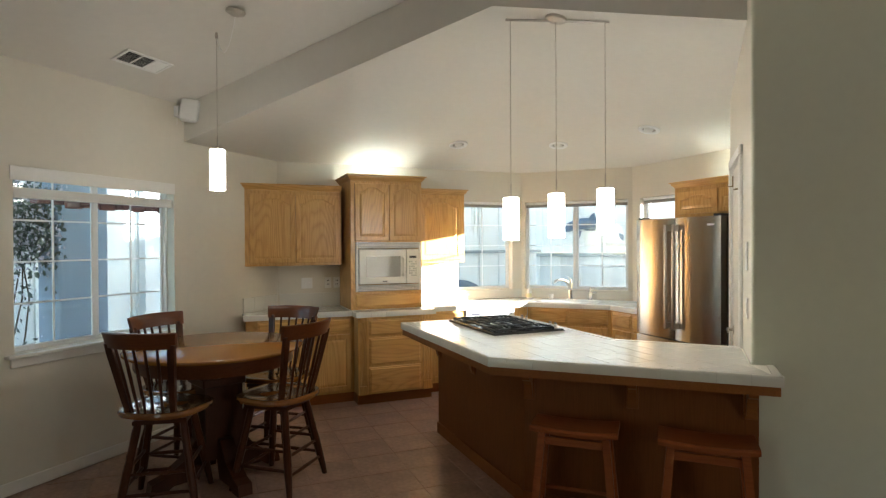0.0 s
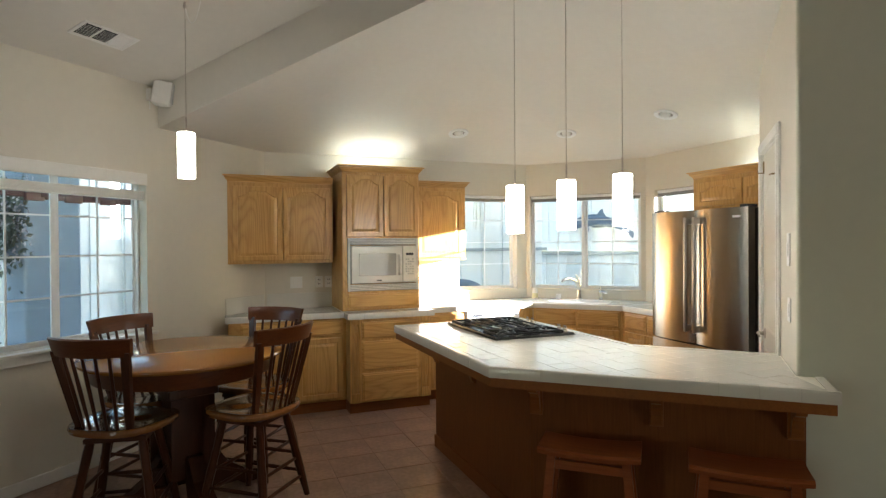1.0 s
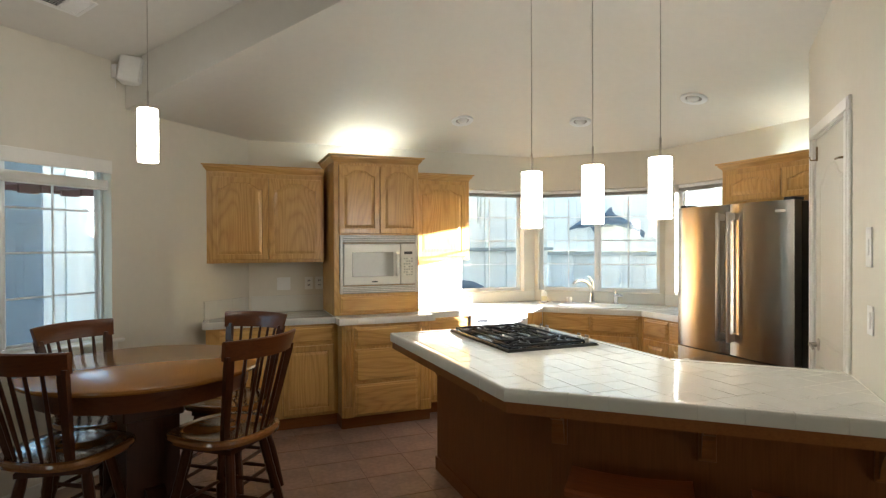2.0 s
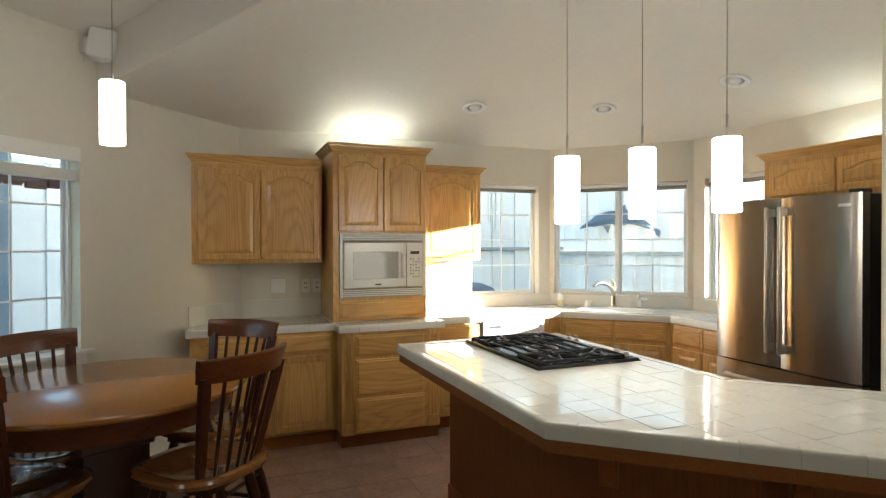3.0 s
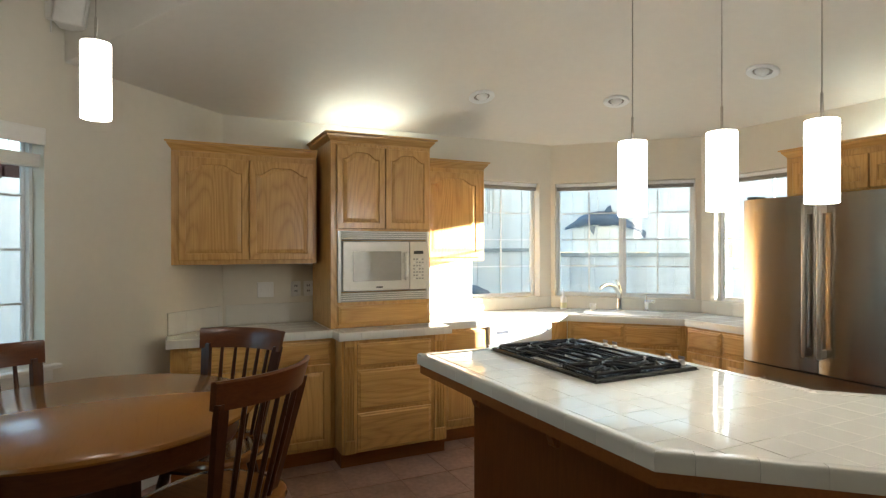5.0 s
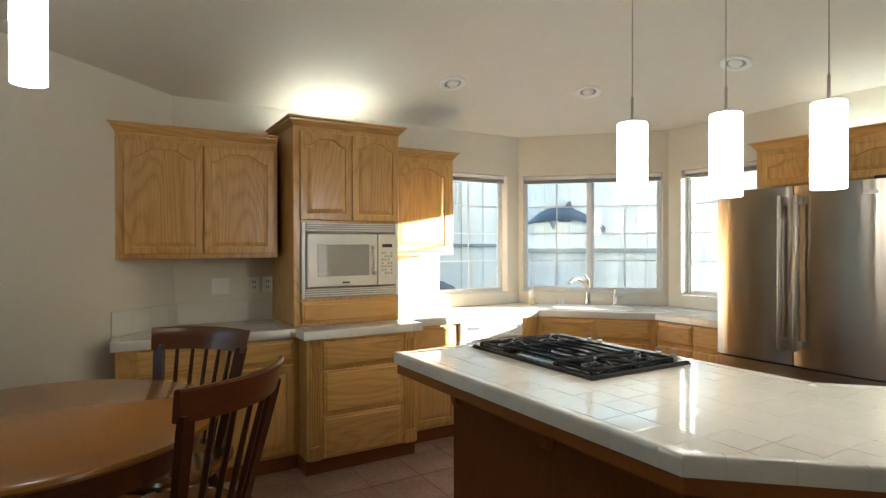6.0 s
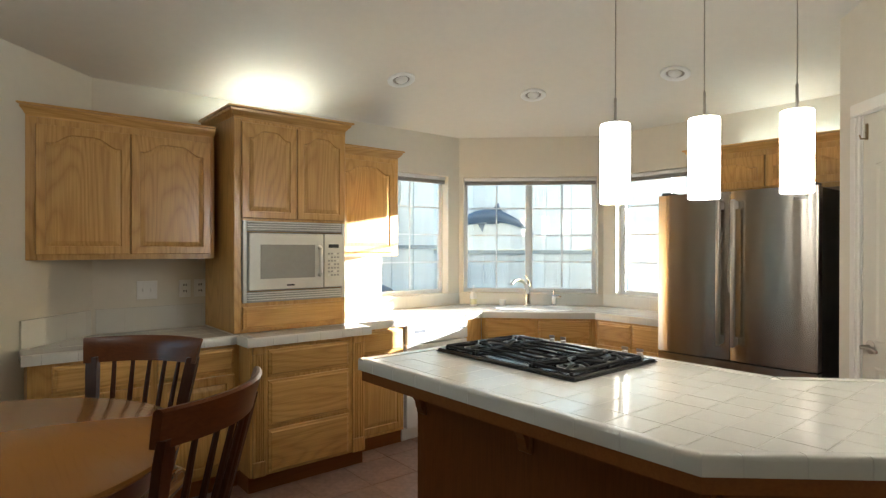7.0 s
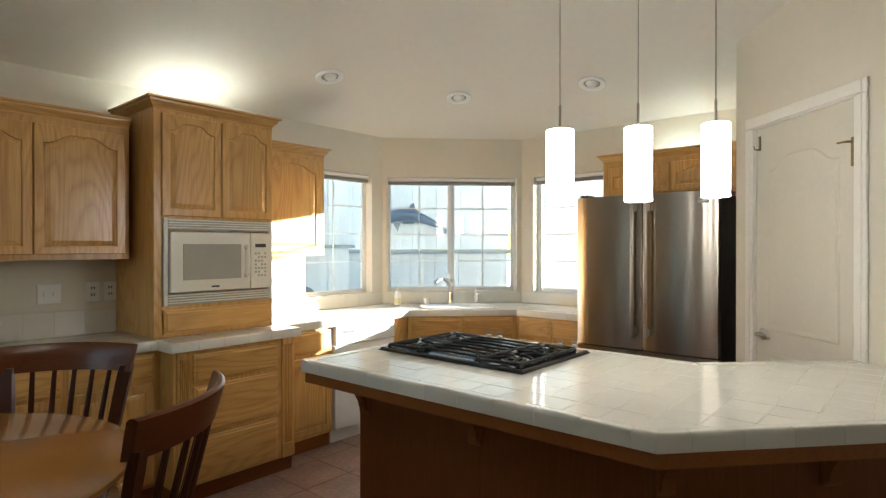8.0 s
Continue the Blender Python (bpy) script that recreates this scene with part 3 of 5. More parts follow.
def base_cabinet(matrix, w, depth, bays, label, fluted=(), h=0.874, toe=0.10, group="oak base cabinets", cut=0.0):
    """bays: (x0, x1, [(kind, z0, z1), ...])"""
    ob = thing("base_cabinet", matrix, label, "cabinet", group)
    foot = [(0, 0.019), (w, 0.019), (w, depth), (cut, depth)] + ([(0, depth - cut)] if cut else [])
    part("body", prism(B(), foot, toe, h), M["oak"], ob)
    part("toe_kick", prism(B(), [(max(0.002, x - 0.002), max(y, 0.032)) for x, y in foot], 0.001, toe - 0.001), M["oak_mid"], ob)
    bm = B()
    xs = [0.0]
    for a, b, _ in bays:
        xs += [a + 0.01, b - 0.01]
    xs.append(w)
    for a, b in zip(xs[::2], xs[1::2]):
        if b - a > 0.004:
            bx(bm, a, b, 0, 0.019, toe, h, 0.0015)
    for a, b, fr in bays:
        zs = [toe] + [z for _, z0, z1 in sorted(fr, key=lambda f: f[1]) for z in (z0 + 0.01, z1 - 0.01)] + [h]
        for c, d in zip(zs[::2], zs[1::2]):
            if d - c > 0.004:
                bx(bm, a + 0.01, b - 0.01, 0.0006, 0.019, c, d)
    part("face_frame", bm, M["oak"], ob)
    for a, b, fr in bays:
        for kind, z0, z1 in fr:
            if kind == "door":
                panel_door(ob, a, b, z0, z1, -0.001, 0.0, 0.05)
            else:
                drawer_front(ob, a, b, z0, z1, -0.001)
    for a, b in fluted:
        bm = B()
        n = 5
        pts = [(a, 0.018), (a, -0.012)]
        for k in range(n):
            u0 = a + (b - a) * (0.14 + 0.72 * k / n)
            u1 = a + (b - a) * (0.14 + 0.72 * (k + 1) / n)
            pts += [(u0 + 0.001, -0.012), (u0 * 0.7 + u1 * 0.3, -0.006), (u0 * 0.3 + u1 * 0.7, -0.006), (u1 - 0.001, -0.012)]
        pts += [(b, -0.012), (b, 0.018)]
        prism(bm, pts, toe + 0.09, h - 0.06)
        bx(bm, a - 0.002, b + 0.002, -0.016, 0.018, toe, toe + 0.089, 0.003)
        bx(bm, a - 0.002, b + 0.002, -0.016, 0.018, h - 0.059, h, 0.003)
        part("fluted_pilaster", bm, M["oak"], ob)
    return ob


YN = 6.198
# wall cabinets on the north wall
wall_cabinet(pose(0.424, 5.861, 0), 0.984, 0.335, 1.368, 2.115, 0.065, [(0.078, 0.514), (0.521, 0.957)], "honey oak wall cabinet with two arched panel doors", left=True, right=False, rise=0.052, cut=0.32)
wall_cabinet(pose(2.215, 5.861, 0), 0.585, 0.335, 1.372, 2.12, 0.065, [(0.05, 0.54)], "honey oak wall cabinet with one arched panel door in sunlight", left=False, right=True, rise=0.052)
# over the refrigerator
wall_cabinet(pose(4.355, 4.31, 0, 0, 0, -90), 1.075, 0.30, 1.82, 2.10, 0.062, [(0.05, 0.52), (0.53, 1.02)], "low honey oak cabinet above the refrigerator", left=True, right=False, rise=0.035)

# tall oven cabinet standing on the counter
tall = thing("oven_cabinet", pose(1.455, 5.645, 0), "tall honey oak cabinet around a built-in microwave", "cabinet")
TW, TD = 0.755, 0.551
for nm, x0, x1, y0, z0, z1 in (("side_panel", 0, 0.02, 0.019, 0.918, 2.215), ("side_panel", TW - 0.02, TW, 0.019, 0.918, 2.215), ("back_panel", 0.02, TW - 0.02, TD - 0.02, 0.918, 2.215), ("lower_box", 0.02, TW - 0.02, 0.019, 0.918, 1.09), ("upper_box", 0.02, TW - 0.02, 0.019, 1.61, 2.215)):
    part(nm, bx(B(), x0, x1, y0, TD if nm != "lower_box" and nm != "upper_box" else TD - 0.021, z0, z1), M["oak"], tall)
bm = B()
bx(bm, 0, 0.045, 0, 0.019, 0.918, 2.215, 0.002)
bx(bm, TW - 0.035, TW, 0, 0.019, 0.918, 2.215, 0.002)
for a, b in ((0.918, 0.935), (1.065, 1.112), (1.588, 1.635), (2.165, 2.215)):
    bx(bm, 0.045, TW - 0.035, 0.0006, 0.019, a, b)
part("face_frame", bm, M["oak"], tall)
drawer_front(tall, 0.05, TW - 0.012, 0.937, 1.075, -0.001, "filler_panel")
panel_door(tall, 0.04, 0.392, 1.615, 2.195, -0.001, 0.046)
panel_door(tall, 0.398, TW - 0.012, 1.615, 2.195, -0.001, 0.046)
crown(tall, 0, TW, 0, TD, 2.2155, 2.285, True, True, 0.045)

# microwave with its trim kit
mw = thing("microwave_oven", pose(1.502, 5.645, 0), "cream built-in microwave oven with louvred trim", "microwave")
W = 0.692
for x in (0, W - 0.022):
    part("trim_strip", bx(B(), x, x + 0.022, -0.022, -0.001, 1.10, 1.60, 0.002), M["cream"], mw)
for z0, z1 in ((1.10, 1.165), (1.535, 1.60)):
    bm = B()
    bx(bm, 0.022, W - 0.022, -0.012, -0.001, z0, z1)
    # grey backing: the shade between the louvres is in its colour
    part("louvre_panel", bm, M["gap"], mw)
    for k in range(4):
        z = z0 + 0.009 + k * 0.0145
        part("louvre", bx(B(), 0.024, W - 0.024, -0.021, -0.011, z, z + 0.009, 0.002), M["fluted"], mw)
# case front greyed so the seams round the door look shaded
bm = B()
bx(bm, 0.024, W - 0.024, -0.012, 0.35, 1.17, 1.53)
part("case", bm, M["gap"], mw)
bm = B()
bx(bm, 0.03, 0.525, -0.04, -0.013, 1.175, 1.525, 0.006, 2)
door = part("oven_door", bm, M["cream"], mw)
part("door_window", bx(B(), 0.100, 0.462, -0.0425, -0.0395, 1.245, 1.455, 0.001), M["mw_glass"], door, "grey patterned glass of the oven door")
bm = B()
path = [(0.493, -0.042, 1.255), (0.493, -0.062, 1.275), (0.493, -0.066, 1.35), (0.493, -0.062, 1.425), (0.493, -0.042, 1.445)]
tube(bm, path, [0.013, 0.015, 0.0155, 0.015, 0.013], 10)
part("door_handle", bm, M["cream"], door, smooth=True)
bm = B()
bx(bm, 0.529, W - 0.03, -0.04, -0.013, 1.175, 1.525, 0.005, 2)
panel = part("control_panel", bm, M["cream"], mw)
part("display", bx(B(), 0.56, 0.635, -0.0425, -0.0395, 1.435, 1.458), M["dark"], panel)
for r in range(7):
    for c in range(4):
        x, z = 0.556 + c * 0.0225, 1.25 + r * 0.0235
        part("key", bx(B(), x, x + 0.0135, -0.0418, -0.0395, z, z + 0.011), M["gap"] if (r * 3 + c) % 5 else M["white"], panel)
part("maker_badge", bx(B(), 0.27, 0.32, -0.0415, -0.0395, 1.196, 1.206), M["dark"], door)

# base cabinets
base_cabinet(pose(0.455, 5.625, 0), 1.025, 0.571, [(0.10, 0.54, [("door", 0.125, 0.685), ("drawer", 0.705, 0.845)]), (0.575, 0.99, [("door", 0.125, 0.685), ("drawer", 0.705, 0.845)])], "honey oak base cabinet with drawers over doors beside the table", cut=0.335)
base_cabinet(pose(1.482, 5.46, 0), 0.775, 0.735, [(0.105, 0.645, [("drawer", 0.105, 0.365), ("drawer", 0.385, 0.655), ("drawer", 0.675, 0.835)])], "honey oak drawer cabinet with fluted pilasters under the microwave", fluted=((0.015, 0.088), (0.675, 0.76)))
base_cabinet(pose(2.259, 5.625, 0), 0.428, 0.571, [(0.035, 0.412, [("door", 0.125, 0.665), ("drawer", 0.69, 0.845)])], "narrow honey oak base cabinet beside the dishwasher")

# dishwasher
dw = thing("dishwasher", pose(2.695, 5.61, 0), "white built-in dishwasher with a control strip", "dishwasher")
part("body", bx(B(), 0, 0.598, 0.03, 0.58, 0.10, 0.868), M["white"], dw)
part("kick_plate", bx(B(), 0.004, 0.594, 0.05, 0.06, 0.002, 0.10), M["white"], dw)
part("door", bx(B(), 0.003, 0.595, -0.012, 0.029, 0.105, 0.715, 0.006, 2), M["white"], dw)
cp = part("control_strip", bx(B(), 0.003, 0.595, -0.022, 0.029, 0.722, 0.866, 0.008, 2), M["white"], dw)
part("latch_recess", bx(B(), 0.06, 0.17, -0.0235, -0.0215, 0.80, 0.825), M["dark"], cp)
for k in range(5):
    part("button", bx(B(), 0.27 + k * 0.035, 0.295 + k * 0.035, -0.0245, -0.0215, 0.80, 0.82, 0.0008), M["fluted"], cp)
part("maker_badge", bx(B(), 0.50, 0.56, -0.0235, -0.0215, 0.80, 0.815), M["dark"], cp)
bm = B()
bx(bm, 3.2955, 3.47, 5.625, 5.645, 0.10, 0.874)
tagged(part("corner_filler", bm, M["oak"]), "oak filler panel between dishwasher and sink cabinet", "cabinet")
dg = face((3.472, 5.619), (4.112, 4.979))
base_cabinet(dg, 0.905, 0.60, [(0.03, 0.445, [("door", 0.125, 0.665), ("drawer", 0.69, 0.845)]), (0.46, 0.875, [("door", 0.125, 0.665), ("drawer", 0.69, 0.845)])], "honey oak corner sink cabinet with false drawer fronts")
base_cabinet(pose(4.122, 4.973, 0, 0, 0, -90), 0.66, 0.52, [(0.03, 0.325, [("door", 0.125, 0.665), ("drawer", 0.69, 0.845)]), (0.34, 0.635, [("door", 0.125, 0.665), ("drawer", 0.69, 0.845)])], "honey oak base cabinet beside the refrigerator")


bm = B()
prism(bm, [(4.098, 4.988), (4.113, 4.966), (4.16, 4.960), (4.15, 5.02)], 0.10, 0.874)
tagged(part("corner_post", bm, M["oak"]), "oak corner post between sink cabinet and side cabinet", "cabinet")


# ---- tiled worktops ----
def clip(poly, axis, lim, keep_less):
    out = []
    for i, p in enumerate(poly):
        q = poly[(i + 1) % len(poly)]
        a = (lim - p[axis]) if keep_less else (p[axis] - lim)
        b = (lim - q[axis]) if keep_less else (q[axis] - lim)
        if a >= 0:
            out.append(p)
        if (a >= 0) != (b >= 0):
            k = a / (a - b)
            out.append((p[0] + (q[0] - p[0]) * k, p[1] + (q[1] - p[1]) * k))
    return out


def area(poly):
    return 0.5 * sum(p[0] * q[1] - q[0] * p[1] for p, q in zip(poly, poly[1:] + poly[:1]))


def shrink(poly, d):
    """Moves every side of a small convex outline inwards by d."""
    n = len(poly)
    lines = []
    for i in range(n):
        p, q = Vector(poly[i]), Vector(poly[(i + 1) % n])
        e = (q - p)
        if e.length < 1e-5:
            continue
        e.normalize()
        nv = Vector((-e.y, e.x))
        lines.append((p + nv * d, e))
    out = []
    for (p, e), (q, f) in zip(lines, lines[1:] + lines[:1]):
        den = e.x * f.y - e.y * f.x
        if abs(den) < 1e-4:
            continue
        k = ((q.x - p.x) * f.y - (q.y - p.y) * f.x) / den
        out.append((p.x + e.x * k, p.y + e.y * k))
    return out


def lay_tiles(parent, pieces, size, origin, z, mat, name="tile", joint=0.0007, rise=0.0012, lim=400):
    """Cuts a square grid to the convex outlines and lays one tile in each cell."""
    for poly in pieces:
        xs, ys = [p[0] for p in poly], [p[1] for p in poly]
        i0, i1 = math.floor((min(xs) - origin[0]) / size), math.ceil((max(xs) - origin[0]) / size)
        j0, j1 = math.floor((min(ys) - origin[1]) / size), math.ceil((max(ys) - origin[1]) / size)
        for i in range(i0, i1):
            for j in range(j0, j1):
                x, y = origin[0] + i * size, origin[1] + j * size
                c = clip(clip(clip(clip(poly, 0, x, False), 0, x + size, True), 1, y, False), 1, y + size, True)
                if len(c) < 3 or area(c) < 1e-4:
                    continue
                c = shrink(c, joint)
                if len(c) < 3 or area(c) < 1e-4:
                    continue
                top = shrink(c, 0.0015)
                if len(top) != len(c) or area(top) < 1e-5:
                    top = c
                bm = B()
                cx, cy = sum(p[0] for p in c) / len(c), sum(p[1] for p in c) / len(c)
                dz = random.uniform(-0.0005, 0.0005)
                tx, ty = random.uniform(-0.002, 0.002), random.uniform(-0.002, 0.002)
                rings(bm, [[(p[0] - cx, p[1] - cy, -0.004) for p in c], [(p[0] - cx, p[1] - cy, rise - 0.0007) for p in c], [(p[0] - cx, p[1] - cy, rise + dz + tx * (p[0] - cx) + ty * (p[1] - cy)) for p in top]])
                part(name, bm, mat, parent, matrix=pose(cx, cy, z))


def edge_tiles(parent, p0, p1, z, mat, length=0.152, drop=0.048, reach=0.045, first=0.0):
    """Rounded edge pieces along a front edge, from p0 to p1, the outside on the right."""
    L = span(p0, p1)
    m = pose(p0[0], p0[1], 0, 0, 0, math.degrees(math.atan2(p1[1] - p0[1], p1[0] - p0[0])))
    cuts = [0.0]
    u = first or length
    while u < L - 0.02:
        cuts.append(u)
        u += length
    cuts.append(L)
    for a, b in zip(cuts, cuts[1:]):
        prof = [(reach, z - 0.004), (reach, z + 0.003), (0.016, z + 0.006), (0.008, z + 0.005), (0.003, z + 0.001), (0.0, z - 0.008), (0.0, z - drop), (0.012, z - drop)]
        bm = B()
        rings(bm, [[(x, y, zz) for y, zz in prof] for x in (a + 0.0006, b - 0.0006)])
        part("edge_tile", bm, mat, parent, matrix=m, smooth=True)


# island
island = thing("kitchen_island", pose(0, 0, 0), "angled oak kitchen island with a white tiled top", "island")
BASE = [(1.92, 4.435), (1.92, 3.018), (2.845, 2.178), (2.816, 2.206), (3.19, 2.568), (2.64, 3.125), (2.64, 4.435)]
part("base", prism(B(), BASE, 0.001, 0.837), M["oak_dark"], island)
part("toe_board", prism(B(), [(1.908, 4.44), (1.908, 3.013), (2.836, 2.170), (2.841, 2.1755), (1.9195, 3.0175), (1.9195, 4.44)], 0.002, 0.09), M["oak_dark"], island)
sub = [(1.612, 4.448), (1.632, 2.905), (2.699, 1.942), (2.885, 2.124), (2.812, 2.20), (3.185, 2.567), (2.668, 3.115), (2.668, 4.448)]
part("wood_band", prism(B(), sub, 0.838, 0.884), M["oak_mid"], island)
sub2 = [(1.606, 4.454), (1.626, 2.9025), (2.6995, 1.9335), (2.891, 2.122), (2.815, 2.203), (3.192, 2.571), (2.674, 3.118), (2.674, 4.454)]
top = part("worktop", prism(B(), sub2, 0.8845, 0.933), M["grout"], island, "white glazed tile worktop with pale grout")
# outline of the field, inside the edge pieces
F1 = [(1.666, 2.920), (2.70, 1.988), (2.805, 2.20), (3.165, 2.555), (2.634, 3.10), (2.634, 4.414), (1.646, 4.414)]
lay_tiles(top, [F1], 0.122, (1.666, 2.72), 0.933, M["tile"], joint=0.0009, rise=0.0009)
edge_tiles(top, (1.60, 4.46), (1.62, 2.90), 0.933, M["tile"], first=0.12)
edge_tiles(top, (1.62, 2.90), (2.70, 1.925), 0.933, M["tile"], first=0.1)
edge_tiles(top, (2.70, 1.925), (2.897, 2.122), 0.933, M["tile"])
edge_tiles(top, (2.68, 4.46), (1.60, 4.46), 0.933, M["tile"])
edge_tiles(top, (3.205, 2.580), (2.68, 3.12), 0.933, M["tile"])
edge_tiles(top, (2.68, 3.12), (2.68, 4.46), 0.933, M["tile"])


def corbel(at, ang):
    bm = B()
    pts = [(0, 0.83), (0.0, 0.665), (0.02, 0.655), (0.028, 0.675), (0.034, 0.70), (0.05, 0.725), (0.056, 0.74), (0.08, 0.765), (0.115, 0.78), (0.128, 0.795), (0.13, 0.83)]
    lo = [bm.verts.new((-0.022, -x, z)) for x, z in pts]
    hi = [bm.verts.new((0.022, -x, z)) for x, z in pts]
    bm.faces.new(lo)
    bm.faces.new(hi[::-1])
    for i in range(len(pts)):
        j = (i + 1) % len(pts)
        bm.faces.new((lo[i], lo[j], hi[j], hi[i]))
    bx(bm, -0.034, 0.034, -0.014, 0.0, 0.64, 0.832, 0.003)
    part("corbel", bm, M["oak_mid"], island, matrix=pose(at[0], at[1], 0.004, 0, 0, ang))


for u in (0.155, 0.742, 1.33):
    corbel((1.83 + u * 0.740 - 0.001, 3.10 - u * 0.672 - 0.001), -42.2)
for y in (3.73, 4.39):
    corbel((1.919, y), -90)

# long worktop along the walls
counter = thing("worktop", pose(0, 0, 0), "white tiled worktop along the kitchen walls", "worktop")
CN = [(0.436, 5.606), (1.461, 5.606), (1.461, 5.431), (2.279, 5.431), (2.279, 5.606), (3.4645, 5.606), (4.106, 4.9645), (4.106, 4.305), (4.656, 4.305), (4.656, 5.266), (3.728, 6.196), (0.795, 6.19), (0.436, 5.831)]
slab = part("slab", prism(B(), CN, 0.875, 0.911), M["grout"], counter)
for a, b, f in (((0.430, 5.60), (1.455, 5.60), 0.08), ((1.455, 5.425), (2.285, 5.425), 0), ((2.285, 5.60), (3.462, 5.60), 0), ((3.462, 5.60), (4.10, 4.962), 0), ((4.10, 4.962), (4.10, 4.305), 0)):
    edge_tiles(counter, a, b, 0.911, M["tile"], first=f)
edge_tiles(counter, (0.430, 5.82), (0.430, 5.60), 0.911, M["tile"])
edge_tiles(counter, (1.455, 5.60), (1.455, 5.425), 0.911, M["tile"])
edge_tiles(counter, (2.285, 5.425), (2.285, 5.60), 0.911, M["tile"])
lay_tiles(counter, [[(0.476, 5.646), (1.452, 5.646), (1.452, 6.18), (0.80, 6.18), (0.476, 5.86)], [(2.216, 5.646), (3.40, 5.646), (3.40, 6.18), (2.216, 6.18)], [(1.50, 5.471), (2.239, 5.471), (2.239, 5.642), (1.50, 5.642)]], 0.152, (0.306, 5.646), 0.911, M["tile"])
lay_tiles(counter, [[(3.402, 5.646), (3.481, 5.646), (4.146, 4.981), (4.146, 4.98), (4.64, 4.98), (4.64, 5.25), (3.72, 6.18), (3.402, 6.18)], [(4.146, 4.31), (4.64, 4.31), (4.64, 4.978), (4.146, 4.978)]], 0.152, (3.402, 5.646), 0.911, M["tile"])


# tiled upstand
def upstand(p0, p1, u0, u1, z1=1.06, z0=0.915):
    ob = thing("backsplash", face(p0, p1), "white glazed tile upstand behind the worktop", "backsplash", kind="structure")
    part("backing", bx(B(), u0, u1, -0.0108, -0.0022, z0, z1 - 0.001), M["grout"], ob)
    u = u0
    while u < u1 - 0.01:
        b = min(u + 0.152, u1)
        bm = B()
        bx(bm, u + 0.0003, b - 0.0003, -0.012, -0.002, z0, z1, 0.0005)
        part("tile", bm, M["tile"], ob)
        u = b


upstand(NW1, NE0, 0.02, 0.652)
upstand(NW1, NE0, 1.412, 2.92, 1.018)
upstand(NE0, NE1, 0.01, 1.305, 1.018)
upstand(NE1, E1, 0.01, 0.955, 1.018)
upstand(NW0, NW1, (0.435 + 3.4) * R2, (0.785 + 3.4) * R2)

# ---- cooktop ----
ck = thing("gas_cooktop", pose(1.995, 4.372, 0.938), "black gas cooktop with cast iron grates on the island", "cooktop")
CW, CL = 0.575, 0.81
part("tray", prism(B(), [(0, 0), (0, -CL), (CW, -CL), (CW, 0)], 0, 0.014, 0.008, 3), M["black"], ck)
part("rim", prism(B(), [(-0.006, 0.006), (-0.006, -CL - 0.006), (CW + 0.006, -CL - 0.006), (CW + 0.006, 0.006)], -0.0015, 0.004, 0.002), M["black"], ck)
burners = ((0.15, -0.13, 0.042), (0.40, -0.13, 0.034), (0.27, -0.405, 0.050), (0.15, -0.68, 0.034), (0.40, -0.68, 0.042))
for x, y, r in burners:
    b = part("burner", lathe(B(), [(r * 1.5, 0.0145), (r * 1.5, 0.016), (r, 0.018), (r, 0.022), (r * 0.9, 0.026), (0.001, 0.027)], 20, (x, y, 0)), M["iron"], ck, smooth=True)
    part("burner_ring", lathe(B(), [(r * 1.75, 0.0142), (r * 1.75, 0.0165), (r * 1.52, 0.0165), (r * 1.52, 0.0142)], 20, (x, y, 0)), M["nickel"], b, "dull metal ring")


def grate(y0, y1, centres):
    """A cast frame with six curved fingers reaching in over each burner."""
    bm = B()
    x0, x1, h = 0.03, CW - 0.07, 0.029
    rr = 0.0075
    xm, ym = (x0 + x1) / 2, (y0 + y1) / 2
    for a, b in (((x0, y0), (x1, y0)), ((x1, y0), (x1, y1)), ((x1, y1), (x0, y1)), ((x0, y1), (x0, y0))):
        tube(bm, [(a[0], a[1], h - 0.004), ((a[0] + b[0]) / 2, (a[1] + b[1]) / 2, h - 0.004), (b[0], b[1], h - 0.004)], rr, 8)
    for x in (x0, xm, x1):
        for y in (y0, y1):
            tube(bm, [(x, y, 0.014), (x, y, h - 0.004)], rr * 1.2, 8)
    tube(bm, [(xm, y0, h - 0.002), (xm + 0.012, ym, h + 0.002), (xm, y1, h - 0.002)], rr, 8)
    for cx, cy in centres:
        hx, hy = (x1 - x0) / 4, abs(y1 - y0) / 2
        for k in range(6):
            g = math.radians(30 + 60 * k)
            c, s = math.cos(g), math.sin(g)
            reach = min(hx / max(abs(c), 1e-3), hy / max(abs(s), 1e-3))
            mx = x0 + hx if cx < xm else x1 - hx
            p = Vector((cx + 0.020 * c, cy + 0.020 * s, h + 0.006))
            q = Vector((mx + reach * c, ym + reach * s, h - 0.003))
            d = (q - p).normalized()
            side = Vector((-d.y, d.x, 0)) * 0.016
            tube(bm, [p, p.lerp(q, 0.3) + side + Vector((0, 0, 0.003)), p.lerp(q, 0.65) + side * 0.4 + Vector((0, 0, 0.003)), q], [rr * 0.75, rr, rr, rr * 0.95], 8)
    return part("grate", bm, M["iron"], ck, smooth=True)


